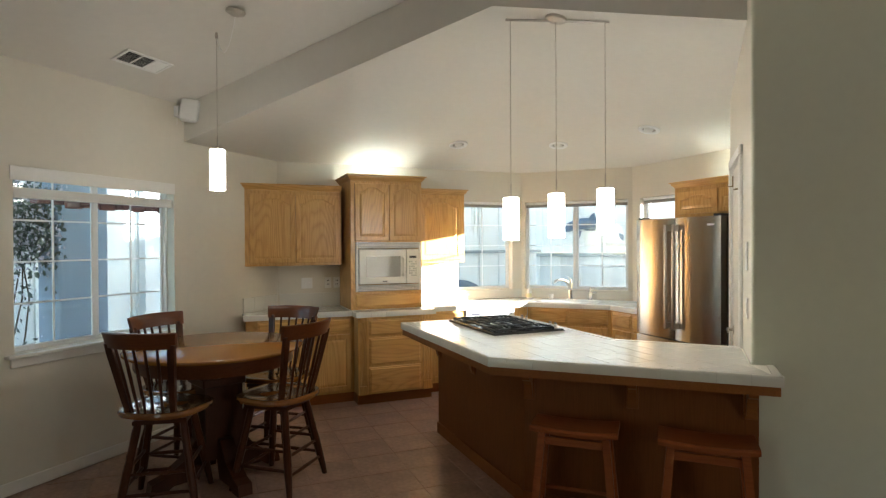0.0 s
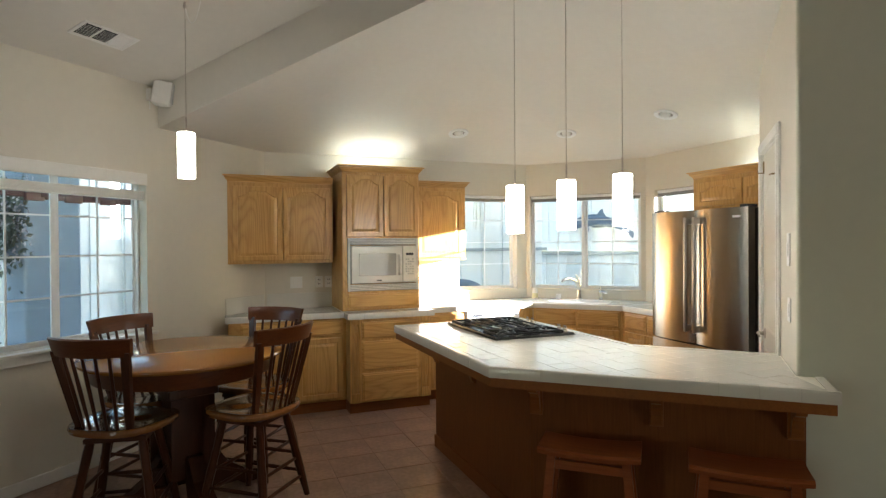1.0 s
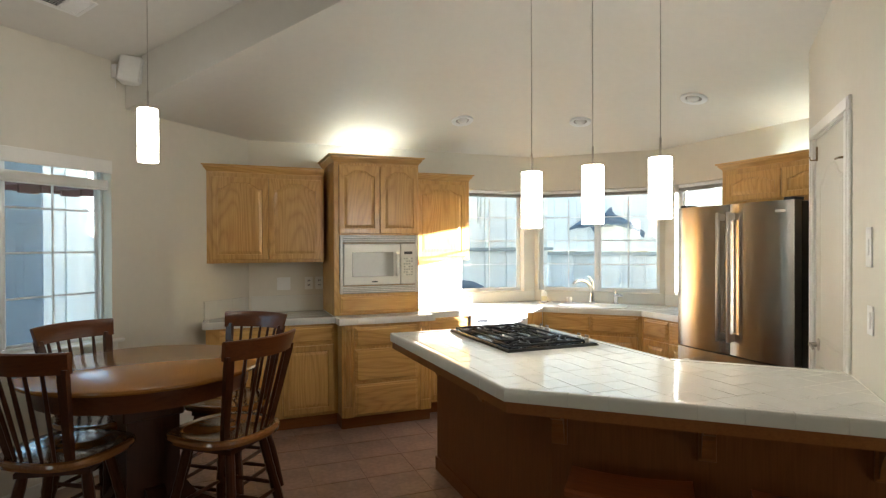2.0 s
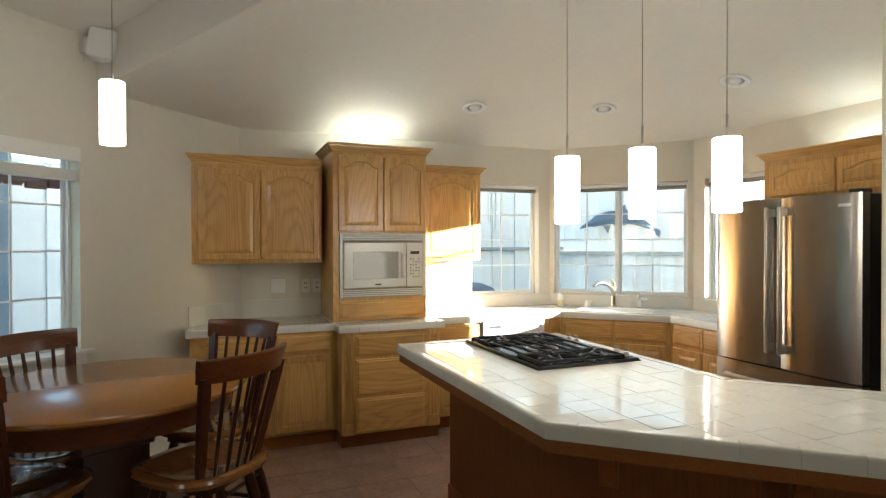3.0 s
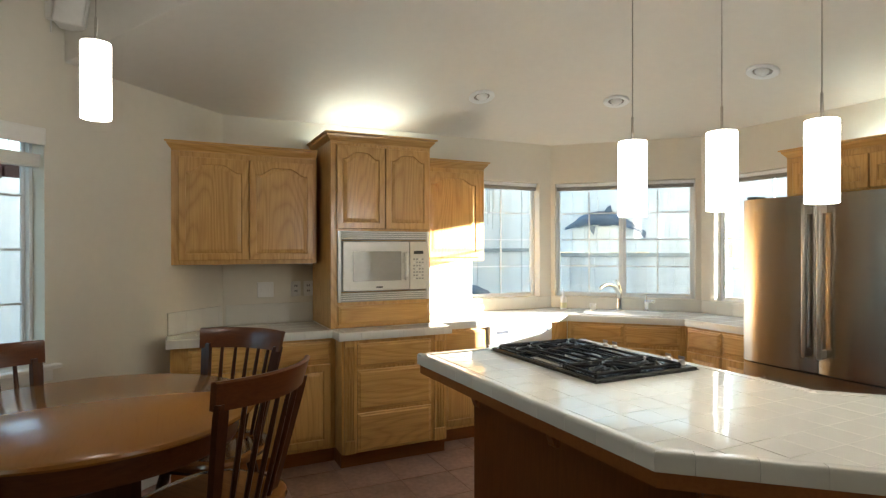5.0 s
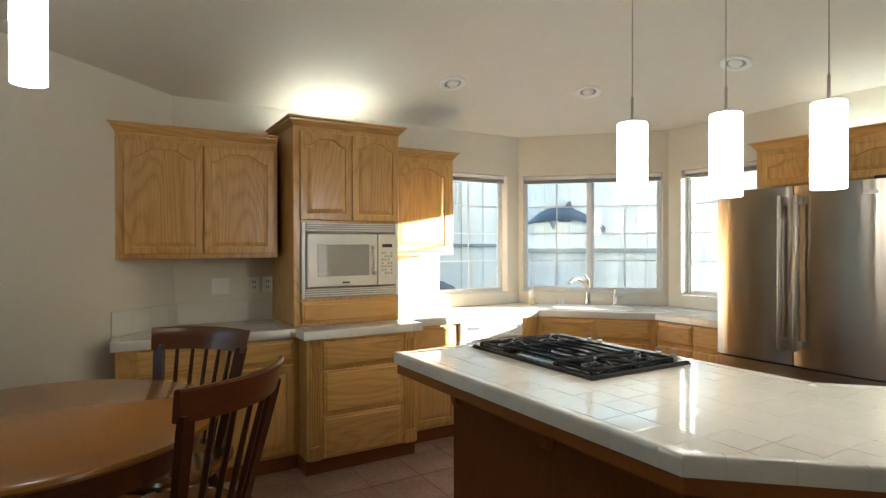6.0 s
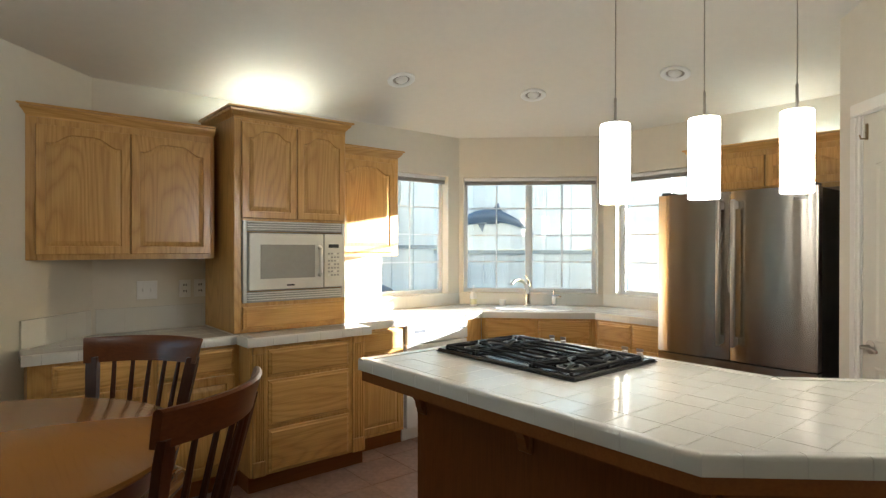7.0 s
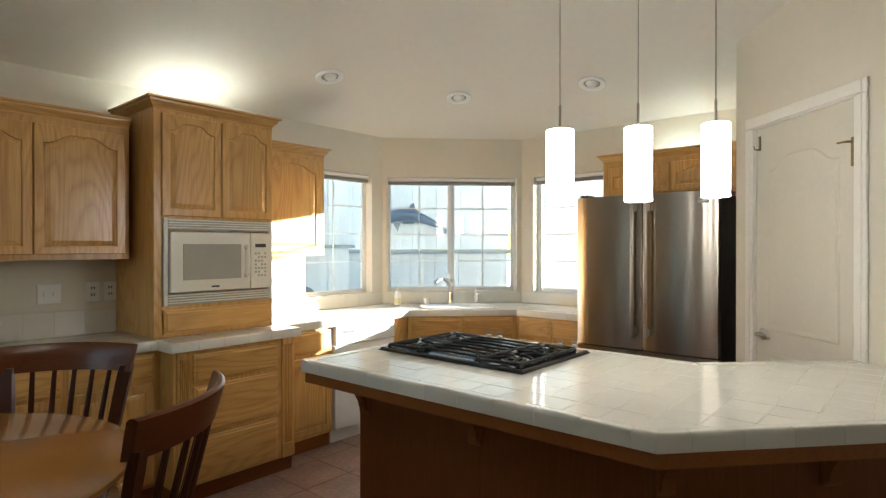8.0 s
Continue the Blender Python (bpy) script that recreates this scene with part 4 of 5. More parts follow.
grate(-0.035, -0.225, [(0.15, -0.13), (0.40, -0.13)])
grate(-0.585, -0.775, [(0.15, -0.68), (0.40, -0.68)])
bm = B()
for k in range(7):
    x = 0.05 + k * 0.07
    tube(bm, [(x, -0.24, 0.028), (x + 0.002, -0.405, 0.031), (x, -0.57, 0.028)], 0.006, 8)
for y in (-0.245, -0.565):
    tube(bm, [(0.03, y, 0.025), (0.26, y, 0.025), (CW - 0.07, y, 0.025)], 0.006, 8)
for x in (0.03, CW - 0.07):
    for y in (-0.245, -0.565):
        tube(bm, [(x, y, 0.013), (x, y, 0.025)], 0.006, 8)
part("grate", bm, M["iron"], ck, smooth=True)
for y in (-0.26, -0.33, -0.68, -0.755):
    k = part("knob", lathe(B(), [(0.019, 0.0145), (0.019, 0.018), (0.015, 0.022), (0.014, 0.034), (0.012, 0.037), (0.001, 0.0375)], 16, (CW - 0.035, y, 0)), M["nickel"], ck, smooth=True)
    part("grip", bx(B(), CW - 0.038, CW - 0.032, y - 0.017, y + 0.017, 0.04, 0.054, 0.002), M["nickel"], k)

# ---- refrigerator ----
fg = thing("refrigerator", pose(3.858, 4.283, 0), "stainless steel french-door refrigerator", "refrigerator")
FD, FW = 0.77, 0.955
part("cabinet_body", bx(B(), 0.075, FD, -FW + 0.005, -0.005, 0.03, 1.785, 0.006, 2), M["fridge_side"], fg, "matt black side panels")
part("toe_grille", bx(B(), 0.06, 0.078, -FW + 0.03, -0.03, 0.012, 0.07), M["dark"], fg)
for y in (-0.08, -FW + 0.08):
    part("foot", lathe(B(), [(0.022, 0.0), (0.022, 0.012), (0.012, 0.016), (0.012, 0.032)], 12, (0.15, y, 0)), M["dark"], fg)
    part("foot", lathe(B(), [(0.022, 0.0), (0.022, 0.012), (0.012, 0.016), (0.012, 0.032)], 12, (0.62, y, 0)), M["dark"], fg)


def bowed(y0, y1, z0, z1, bulge, name, n=10):
    """A door with a gently bowed front, facing -x."""
    outline = [(0.07, y0), (0.07, y1)]
    for k in range(n + 1):
        u = k / n
        y = y1 + (y0 - y1) * u
        edge = min(u, 1 - u)
        soft = 0.006 * (1 - min(1, edge / 0.04)) ** 2
        outline.append((-bulge * (1 - (2 * u - 1) ** 2) + soft, y))
    bm = B()
    rings(bm, [[(x, y, z) for x, y in outline] for z in (z0, z1)])
    return part(name, bm, M["steel"], fg, smooth=True)


half = FW / 2
d_l = bowed(-half + 0.003, -0.002, 0.745, 1.79, 0.016, "door")
d_r = bowed(-FW + 0.002, -half - 0.003, 0.745, 1.79, 0.018, "door")
d_f = bowed(-FW + 0.002, -0.002, 0.075, 0.735, 0.010, "freezer_drawer")
for d, y in ((d_l, -half + 0.044), (d_r, -half - 0.044)):
    bm = B()
    bx(bm, -0.072, -0.046, y - 0.0125, y + 0.0125, 0.835, 1.735, 0.008, 3)
    for z in (0.868, 1.702):
        bx(bm, -0.05, 0.004, y - 0.0105, y + 0.0105, z - 0.024, z + 0.024, 0.005, 2)
    part("handle", bm, M["nickel"], d, "brushed metal bar handle", smooth=True)
bm = B()
tube(bm, [(-0.01, -0.12, 0.64), (-0.06, -0.13, 0.645), (-0.075, -half, 0.65), (-0.06, -FW + 0.13, 0.645), (-0.01, -FW + 0.12, 0.64)], 0.013, 12)
part("handle", bm, M["nickel"], d_f, smooth=True)
part("maker_badge", bx(B(), -0.0135, -0.008, -FW + 0.05, -FW + 0.12, 1.715, 1.732, 0.001), M["white"], d_r)
for y in (-0.05, -FW + 0.05):
    part("hinge_cover", bx(B(), 0.01, 0.12, y - 0.03, y + 0.03, 1.7905, 1.81, 0.004), M["dark"], fg)

mg = thing("fridge_magnet", pose(3.96, 4.2785, 1.21, -90, 0, 0), "round white knob magnet on the refrigerator side", "magnet")
part("disc", lathe(B(), [(0.045, 0.0), (0.047, 0.008), (0.040, 0.018), (0.022, 0.026), (0.001, 0.028)], 20), M["white"], mg, smooth=True)

# ---- pantry door ----
pd = thing("door_1", face(ALC, NOSE), "cream painted pantry door with an arched panel, closed", "door", kind="structure")
a, b = DOOR_U
bm = B()
bx(bm, a + 0.0215, b - 0.0215, 0.004, 0.042, 0.008, 2.1055, 0.002)
leaf = part("door_leaf", bm, M["door"], pd)
for z0, z1, rise in ((0.22, 0.86, 0.0), (0.98, 1.93, 0.075)):
    out = arch(a + 0.115, b - 0.115, z0, z1, rise) if rise else [(a + 0.115, z0), (b - 0.115, z0), (b - 0.115, z1), (a + 0.115, z1)]
    bm = B()
    rings(bm, [[(x, 0.005, z) for x, z in out], [(x, 0.000, z) for x, z in inset(out, 0.008)], [(x, 0.0002, z) for x, z in inset(out, 0.014)], [(x, 0.0038, z) for x, z in inset(out, 0.03)], [(x, 0.0035, z) for x, z in inset(out, 0.036)], [(x, 0.0, z) for x, z in inset(out, 0.07)]])
    part("raised_panel", bm, M["door"], leaf)
bm = B()
bx(bm, a + 0.001, a + 0.02, 0.0, 0.118, 0.001, 2.124)
bx(bm, b - 0.02, b - 0.001, 0.0, 0.118, 0.001, 2.124)
bx(bm, a + 0.02, b - 0.02, 0.0, 0.118, 2.108, 2.124)
part("jamb", bm, M["trim"], pd)
bm = B()
for x0, x1, z0, z1 in ((a - 0.052, a + 0.018, 0.001, 2.1095), (b - 0.018, b + 0.052, 0.001, 2.1095), (a - 0.052, b + 0.052, 2.1105, 2.175)):
    bx(bm, x0, x1, -0.016, -0.001, z0, z1, 0.004)
    bx(bm, x0 + 0.008, x1 - 0.022, -0.021, -0.015, z0 + 0.004, z1 - 0.004, 0.002)
part("casing", bm, M["trim"], pd)
kb = part("lever_handle", lathe(B(), [(0.035, 0.0), (0.035, 0.007), (0.013, 0.013), (0.011, 0.05), (0.001, 0.051)], 16), M["nickel"], pd, smooth=True, matrix=pose(a + 0.085, 0.008, 0.95, 90))
bm = B()
tube(bm, [(0, 0, 0.045), (0.03, 0.003, 0.05), (0.08, 0.004, 0.05), (0.115, -0.006, 0.05)], [0.009, 0.009, 0.008, 0.007], 10)
part("lever", bm, M["nickel"], kb, smooth=True)
for z in (1.80, 0.985, 0.25):
    bm = B()
    tube(bm, [(b - 0.021, -0.004, z), (b - 0.021, -0.004, z + 0.05), (b - 0.021, -0.004, z + 0.10)], 0.006, 8)
    part("hinge", bm, M["brass"], pd)
bm = B()
tube(bm, [(b - 0.035, 0.004, 1.91), (b - 0.045, -0.03, 1.91), (b - 0.085, -0.036, 1.91)], 0.005, 8)
bx(bm, b - 0.045, b - 0.023, -0.006, 0.008, 1.80, 1.93, 0.002)
part("swing_latch", bm, M["brass"], pd)
bm = B()
bx(bm, a + 0.05, a + 0.062, -0.004, 0.0075, 1.98, 2.06, 0.001)
tube(bm, [(a + 0.056, -0.003, 1.985), (a + 0.056, -0.03, 1.985), (a + 0.056, -0.034, 2.005)], 0.004, 8)
part("coat_hook", bm, M["brass"], pd)


# ---- lamps ----
def pendant_drop(parent, x, y, z_top, z_shade_top, h=0.285, r=0.053):
    """Cord, stem and opal glass cylinder, in the parent's space."""
    bm = B()
    tube(bm, [(x, y, z_top), (x, y, (z_top + z_shade_top) / 2), (x, y, z_shade_top + 0.09)], 0.0022, 6)
    part("cord", bm, M["nickel"], parent)
    part("stem", lathe(B(), [(0.005, 0.0), (0.005, 0.09), (0.003, 0.095)], 10, (x, y, z_shade_top + 0.003)), M["nickel"], parent, smooth=True)
    prof = [(0.012, 0.004), (r * 0.96, 0.0015), (r, -0.0025), (r, -h), (r * 0.92, -h - 0.002), (r * 0.90, -h + 0.01), (r * 0.9, -0.012), (0.012, -0.008)]
    return part("shade", lathe(B(), prof, 28, (x, y, z_shade_top)), M["shade"], parent, "lit white opal glass cylinder shade", smooth=True)


P3 = [(2.064, 3.434, 1.895, 3.085), (2.279, 3.211, 1.910, 3.032), (2.496, 2.986, 1.929, 2.975)]
tri = thing("pendant_light", pose(0, 0, 0), "three-lamp brushed nickel pendant bar above the island", "pendant lamp")
bm = B()
dv = Vector((1, -1, -0.252)).normalized()
mid = Vector((2.279, 3.211, 3.035))
tube(bm, [mid - dv * 0.345, mid, mid + dv * 0.345], 0.009, 10)
part("bar", bm, M["nickel"], tri, smooth=True)
bm = B()
up = Vector((0.17, -0.17, 1)).normalized()
cpm = Matrix.Translation(mid + Vector((0, 0, 0.004))) @ up.to_track_quat("Z", "X").to_matrix().to_4x4()
lathe(bm, [(0.001, -0.012), (0.055, -0.010), (0.072, 0.0), (0.074, 0.022), (0.070, 0.034)], 28)
part("canopy", bm, M["nickel"], tri, smooth=True, matrix=cpm)
for x, y, zs, zt in P3:
    pendant_drop(tri, x, y, zt, zs - 0.008)

pn = thing("pendant_light", pose(0, 0, 0), "single opal pendant lamp swagged over the dining table", "pendant lamp")
PX, PY = 0.217, 4.195


def dining_z(x, y):
    d = ((x - base.x) - (y - base.y)) / R2
    return slope_z(d)


pendant_drop(pn, PX, PY, dining_z(PX, PY) - 0.02, 2.226, 0.272, 0.05)
hook = part("hook", lathe(B(), [(0.001, -0.03), (0.008, -0.028), (0.011, -0.012), (0.008, 0.0), (0.008, 0.015)], 12, (PX, PY, dining_z(PX, PY) - 0.01)), M["nickel"], pn, smooth=True)
CX, CY = 0.33, 3.93
cz = dining_z(CX, CY)
tilt = Matrix.Translation((CX, CY, cz)) @ Vector((0.18, -0.18, 1)).normalized().to_track_quat("Z", "X").to_matrix().to_4x4()
part("canopy", lathe(B(), [(0.001, -0.04), (0.02, -0.036), (0.058, -0.02), (0.066, -0.004), (0.066, 0.004)], 28), M["nickel"], pn, smooth=True, matrix=tilt)
bm = B()
p, q = Vector((PX, PY, dining_z(PX, PY) - 0.03)), Vector((CX, CY, cz - 0.035))
tube(bm, [p.lerp(q, k / 12) - Vector((0, 0, 0.16 * (1 - (2 * k / 12 - 1) ** 2))) for k in range(13)], 0.0024, 6)
part("swag_cord", bm, M["white"], pn)


def kitchen_z(x, y):
    return min(CZ + 0.2486 * (6.20 - y), CZ + 0.2135 * (9.93 - x - y) / R2, CZ + 0.2537 * (4.66 - x))


def can_light(x, y, z, nx, ny):
    up = Vector((nx, ny, 1)).normalized()
    m = Matrix.Translation((x, y, z)) @ up.to_track_quat("Z", "X").to_matrix().to_4x4()
    ob = thing("recessed_light", m, "white recessed ceiling light, switched off", "ceiling light", "recessed ceiling lights")
    part("trim_ring", lathe(B(), [(0.098, 0.001), (0.098, -0.010), (0.092, -0.015), (0.064, -0.010), (0.058, 0.001)], 32), M["vinyl"], ob, smooth=True)
    part("baffle", lathe(B(), [(0.060, -0.003), (0.045, -0.001), (0.001, -0.0005)], 28), M["blind_dark"], ob, smooth=True)
    part("bulb", lathe(B(), [(0.044, -0.002), (0.043, -0.010), (0.034, -0.020), (0.018, -0.026), (0.001, -0.028)], 24, (0.006, 0.0, 0)), M["lens"], ob, smooth=True)


can_light(2.58, 5.51, kitchen_z(2.58, 5.51), 0, 0.2486)
can_light(3.60, 5.18, kitchen_z(3.60, 5.18), 0.151, 0.151)
can_light(3.95, 4.21, kitchen_z(3.95, 4.21), 0.2537, 0)

# tube lights lying on the cabinets, washing the ceiling
for name, m, w, pw in (("strip_light", pose(1.53, 5.95, 2.2172), 0.60, 5.0), ("strip_light", pose(4.52, 3.42, 2.1022, 0, 0, 90), 0.60, 3.2)):
    ob = thing(name, m, "fluorescent strip light lying on the cabinet top", "strip light", "strip lights")
    part("housing", bx(B(), 0, w, -0.025, 0.025, 0, 0.028, 0.004), M["white"], ob)
    bm = B()
    tube(bm, [(0.02, 0, 0.04), (w / 2, 0, 0.04), (w - 0.02, 0, 0.04)], 0.012, 12)
    part("fluorescent_tube", bm, glowing("lit_tube", (0.86, 1.0, 0.93), pw), ob, smooth=True)

# air vent in the dining ceiling
vx, vy = -0.266, 4.54
vm = Matrix.Translation((vx, vy, dining_z(vx, vy))) @ Matrix.Rotation(-math.pi / 4, 4, "Z") @ Matrix.Rotation(-math.atan(sl), 4, "Y") @ Matrix.Scale(0.92, 4)
vent = thing("ceiling_vent", vm, "white metal air vent in the sloping ceiling", "vent")
bm = B()
for x0, x1, y0, y1 in ((-0.10, 0.10, -0.20, -0.175), (-0.10, 0.10, 0.175, 0.20), (-0.10, -0.075, -0.175, 0.175), (0.075, 0.10, -0.175, 0.175), (-0.075, 0.075, -0.064, -0.052), (-0.075, 0.075, 0.052, 0.064)):
    bx(bm, x0, x1, y0, y1, -0.012, -0.002, 0.003)
part("frame", bm, M["white"], vent)
part("backing", bx(B(), -0.076, 0.076, -0.176, 0.176, -0.003, -0.001), M["dark"], vent)
for y0, y1, dirn in ((-0.173, -0.066, 1), (-0.05, 0.05, 1), (0.066, 0.173, 0)):
    for k in range(9):
        x = -0.068 + k * 0.0155
        bm = B()
        plate(bm, [(x, -0.011), (x + 0.003, -0.011), (x + (0.011 if dirn == 0 else -0.011) + 0.003, -0.0035), (x + (0.011 if dirn == 0 else -0.011), -0.0035)], y0, y1)
        part("slat", bm, M["white"], vent)

# speaker high on the angled wall beside the header
sp = thing("wall_speaker", face(NW0, NW1) @ pose((-0.16 + 3.4) * R2 + 0.075, -0.02, 2.725), "small white loudspeaker on a wall bracket", "speaker")
part("bracket", bx(B(), -0.02, 0.02, -0.03, 0.017, -0.07, 0.02, 0.003), M["white"], sp)
bm = B()
bx(bm, -0.065, 0.065, -0.17, -0.03, -0.09, 0.09, 0.014, 3)
part("case", bm, M["white"], sp, smooth=True, matrix=pose(0, 0, 0, 8, 0, 38))
part("grille", bx(B(), -0.055, 0.055, -0.178, -0.171, -0.08, 0.08, 0.003), M["lens"], sp, matrix=pose(0, 0, 0, 8, 0, 38))
bm = B()
tube(bm, [(0, 0.0, -0.07), (0.01, 0.012, -0.10), (0.012, 0.016, -0.13)], 0.003, 6)
part("cable", bm, M["white"], sp)


# ---- switches and sockets ----
def plate_on(p0, p1, u, z, w, h, kind, label, mat="white", category="socket"):
    ob = thing("switch_plate" if category == "switch" else "wall_socket", face(p0, p1) @ pose(u, -0.001, z), label, category)
    part("cover", bx(B(), -w / 2, w / 2, -0.006, 0, -h / 2, h / 2, 0.002), M[mat], ob)
    if kind == "double_switch":
        for x in (-0.023, 0.023):
            part("toggle", bx(B(), x - 0.005, x + 0.005, -0.014, -0.005, -0.012, 0.012, 0.001), M[mat], ob)
    elif kind == "rocker":
        part("rocker", bx(B(), -0.016, 0.016, -0.010, -0.005, -0.033, 0.033, 0.002), M[mat], ob)
    else:
        for z0 in (-0.02, 0.02):
            s = part("receptacle", bx(B(), -0.017, 0.017, -0.008, -0.005, z0 - 0.014, z0 + 0.014, 0.003), M[mat], ob)
            for x in (-0.007, 0.007):
                part("slot", bx(B(), x - 0.003, x + 0.003, -0.0086, -0.0075, z0 - 0.004, z0 + 0.010), M["dark"], s)
    return ob


plate_on(NW1, NE0, 0.30, 1.166, 0.118, 0.115, "double_switch", "white double switch above the worktop", category="switch")
plate_on(NW1, NE0, 0.525, 1.166, 0.072, 0.115, "socket", "white double socket above the worktop")
plate_on(NW1, NE0, 0.620, 1.166, 0.072, 0.115, "socket", "almond socket plate with dark openings above the worktop")
plate_on(ALC, NOSE, 1.235, 1.50, 0.075, 0.16, "rocker", "white thermostat plate on the pantry wall", category="switch")
plate_on(ALC, NOSE, 1.255, 1.21, 0.072, 0.115, "rocker", "white rocker switch on the pantry wall", category="switch")

# ---- sink, tap, soap ----
sd = face(NE0, NE1)
sink = thing("sink", sd @ pose(0.66, -0.33, 0.915), "white inset sink with a rounded rim", "sink")
bm = B()
loops = []
for ox, oy, z in ((0.33, 0.20, 0.0), (0.33, 0.20, 0.004), (0.32, 0.19, 0.006), (0.305, 0.175, 0.005), (0.30, 0.17, 0.002), (0.20, 0.10, 0.001)):
    loops.append([(ox * math.copysign(abs(math.cos(k * math.tau / 40)) ** 0.5, math.cos(k * math.tau / 40)), oy * math.copysign(abs(math.sin(k * math.tau / 40)) ** 0.5, math.sin(k * math.tau / 40)), z) for k in range(40)])
rings(bm, loops)
part("rim", bm, M["cream"], sink, smooth=True)
tap = thing("kitchen_tap", pose(4.075, 5.655, 0.926), "chrome single-lever pull-out kitchen tap", "tap")
part("base", lathe(B(), [(0.034, -0.01), (0.034, 0.004), (0.026, 0.014), (0.024, 0.06), (0.022, 0.12), (0.020, 0.15)], 20), M["chrome"], tap, smooth=True)
bm = B()
tube(bm, [(0, 0, 0.10), (-0.02, -0.01, 0.16), (-0.075, -0.015, 0.212), (-0.14, -0.02, 0.232), (-0.205, -0.025, 0.224), (-0.245, -0.028, 0.198)], [0.022, 0.021, 0.018, 0.017, 0.018, 0.017], 14)
part("spout", bm, M["chrome"], tap, smooth=True)
bm = B()
tube(bm, [(0, 0, 0.14), (0.008, 0.002, 0.18), (-0.004, 0.0, 0.225), (-0.035, -0.003, 0.262), (-0.055, -0.005, 0.268)], [0.021, 0.02, 0.013, 0.008, 0.006], 12)
part("lever", bm, M["chrome"], tap, smooth=True)
dis = thing("soap_dispenser", pose(4.245, 5.50, 0.921), "chrome soap dispenser beside the tap", "dispenser")
part("body", lathe(B(), [(0.027, -0.006), (0.027, 0.006), (0.019, 0.012), (0.018, 0.06), (0.022, 0.066), (0.022, 0.088), (0.008, 0.095), (0.007, 0.14), (0.001, 0.141)], 16), M["chrome"], dis, smooth=True)
bm = B()
tube(bm, [(0, 0, 0.08), (0.03, -0.02, 0.083), (0.055, -0.035, 0.075)], 0.010, 8)
part("nozzle", bm, M["chrome"], dis, smooth=True)
sb = thing("soap_bottle", pose(3.71, 5.98, 0.9145), "white plastic pump bottle with a yellow label", "bottle")
part("bottle", lathe(B(), [(0.028, 0.0), (0.030, 0.006), (0.030, 0.09), (0.024, 0.115), (0.012, 0.122), (0.012, 0.135)], 18), M["white"], sb, smooth=True)
part("label", lathe(B(), [(0.0306, 0.015), (0.0308, 0.016), (0.0308, 0.062), (0.0306, 0.063)], 18), M["soap"], sb, smooth=True)
part("pump", lathe(B(), [(0.013, 0.136), (0.013, 0.148), (0.005, 0.150), (0.005, 0.175), (0.013, 0.177), (0.013, 0.183), (0.001, 0.184)], 14), M["white"], sb, smooth=True)

cup = thing("small_cup", pose(3.90, 5.80, 0.9145), "small white cup beside the sink", "cup")
part("cup_body", lathe(B(), [(0.020, 0.0), (0.024, 0.004), (0.031, 0.06), (0.029, 0.06), (0.022, 0.008), (0.001, 0.007)], 18), M["white"], cup, smooth=True)

# ---- dining table ----
tb = thing("dining_table", pose(0.20, 4.20, 0), "round dark-edged pub table with a warm wood top", "table")
part("tabletop", lathe(B(), [(0.545, 0.868), (0.565, 0.872), (0.574, 0.882), (0.572, 0.892), (0.562, 0.899), (0.001, 0.900)], 64), M["table_top"], tb, smooth=True)
part("apron", lathe(B(), [(0.50, 0.775), (0.505, 0.785), (0.505, 0.8675), (0.48, 0.8675), (0.48, 0.775)], 48), M["cherry_x"], tb, smooth=True)
bm = B()
prism(bm, [(-0.125, -0.125), (0.125, -0.125), (0.125, 0.125), (-0.125, 0.125)], 0.16, 0.70)
bx(bm, -0.17, 0.17, -0.17, 0.17, 0.70, 0.7745, 0.012, 2)
bx(bm, -0.145, 0.145, -0.145, 0.145, 0.64, 0.699, 0.008)
part("pedestal", bm, M["cherry"], tb, matrix=pose(0, 0, 0, 0, 0, 22))
for k in range(4):
    bm = B()
    pts = [(0.10, 0.16), (0.10, 0.30), (0.16, 0.29), (0.24, 0.17), (0.36, 0.09), (0.43, 0.07), (0.44, 0.0), (0.34, 0.0), (0.30, 0.03), (0.14, 0.03)]
    plate(bm, pts[::-1], -0.045, 0.045)
    part("foot", bm, M["cherry"], tb, matrix=pose(0, 0, 0, 0, 0, 22 + k * 90))

# ---- swivel chairs ----


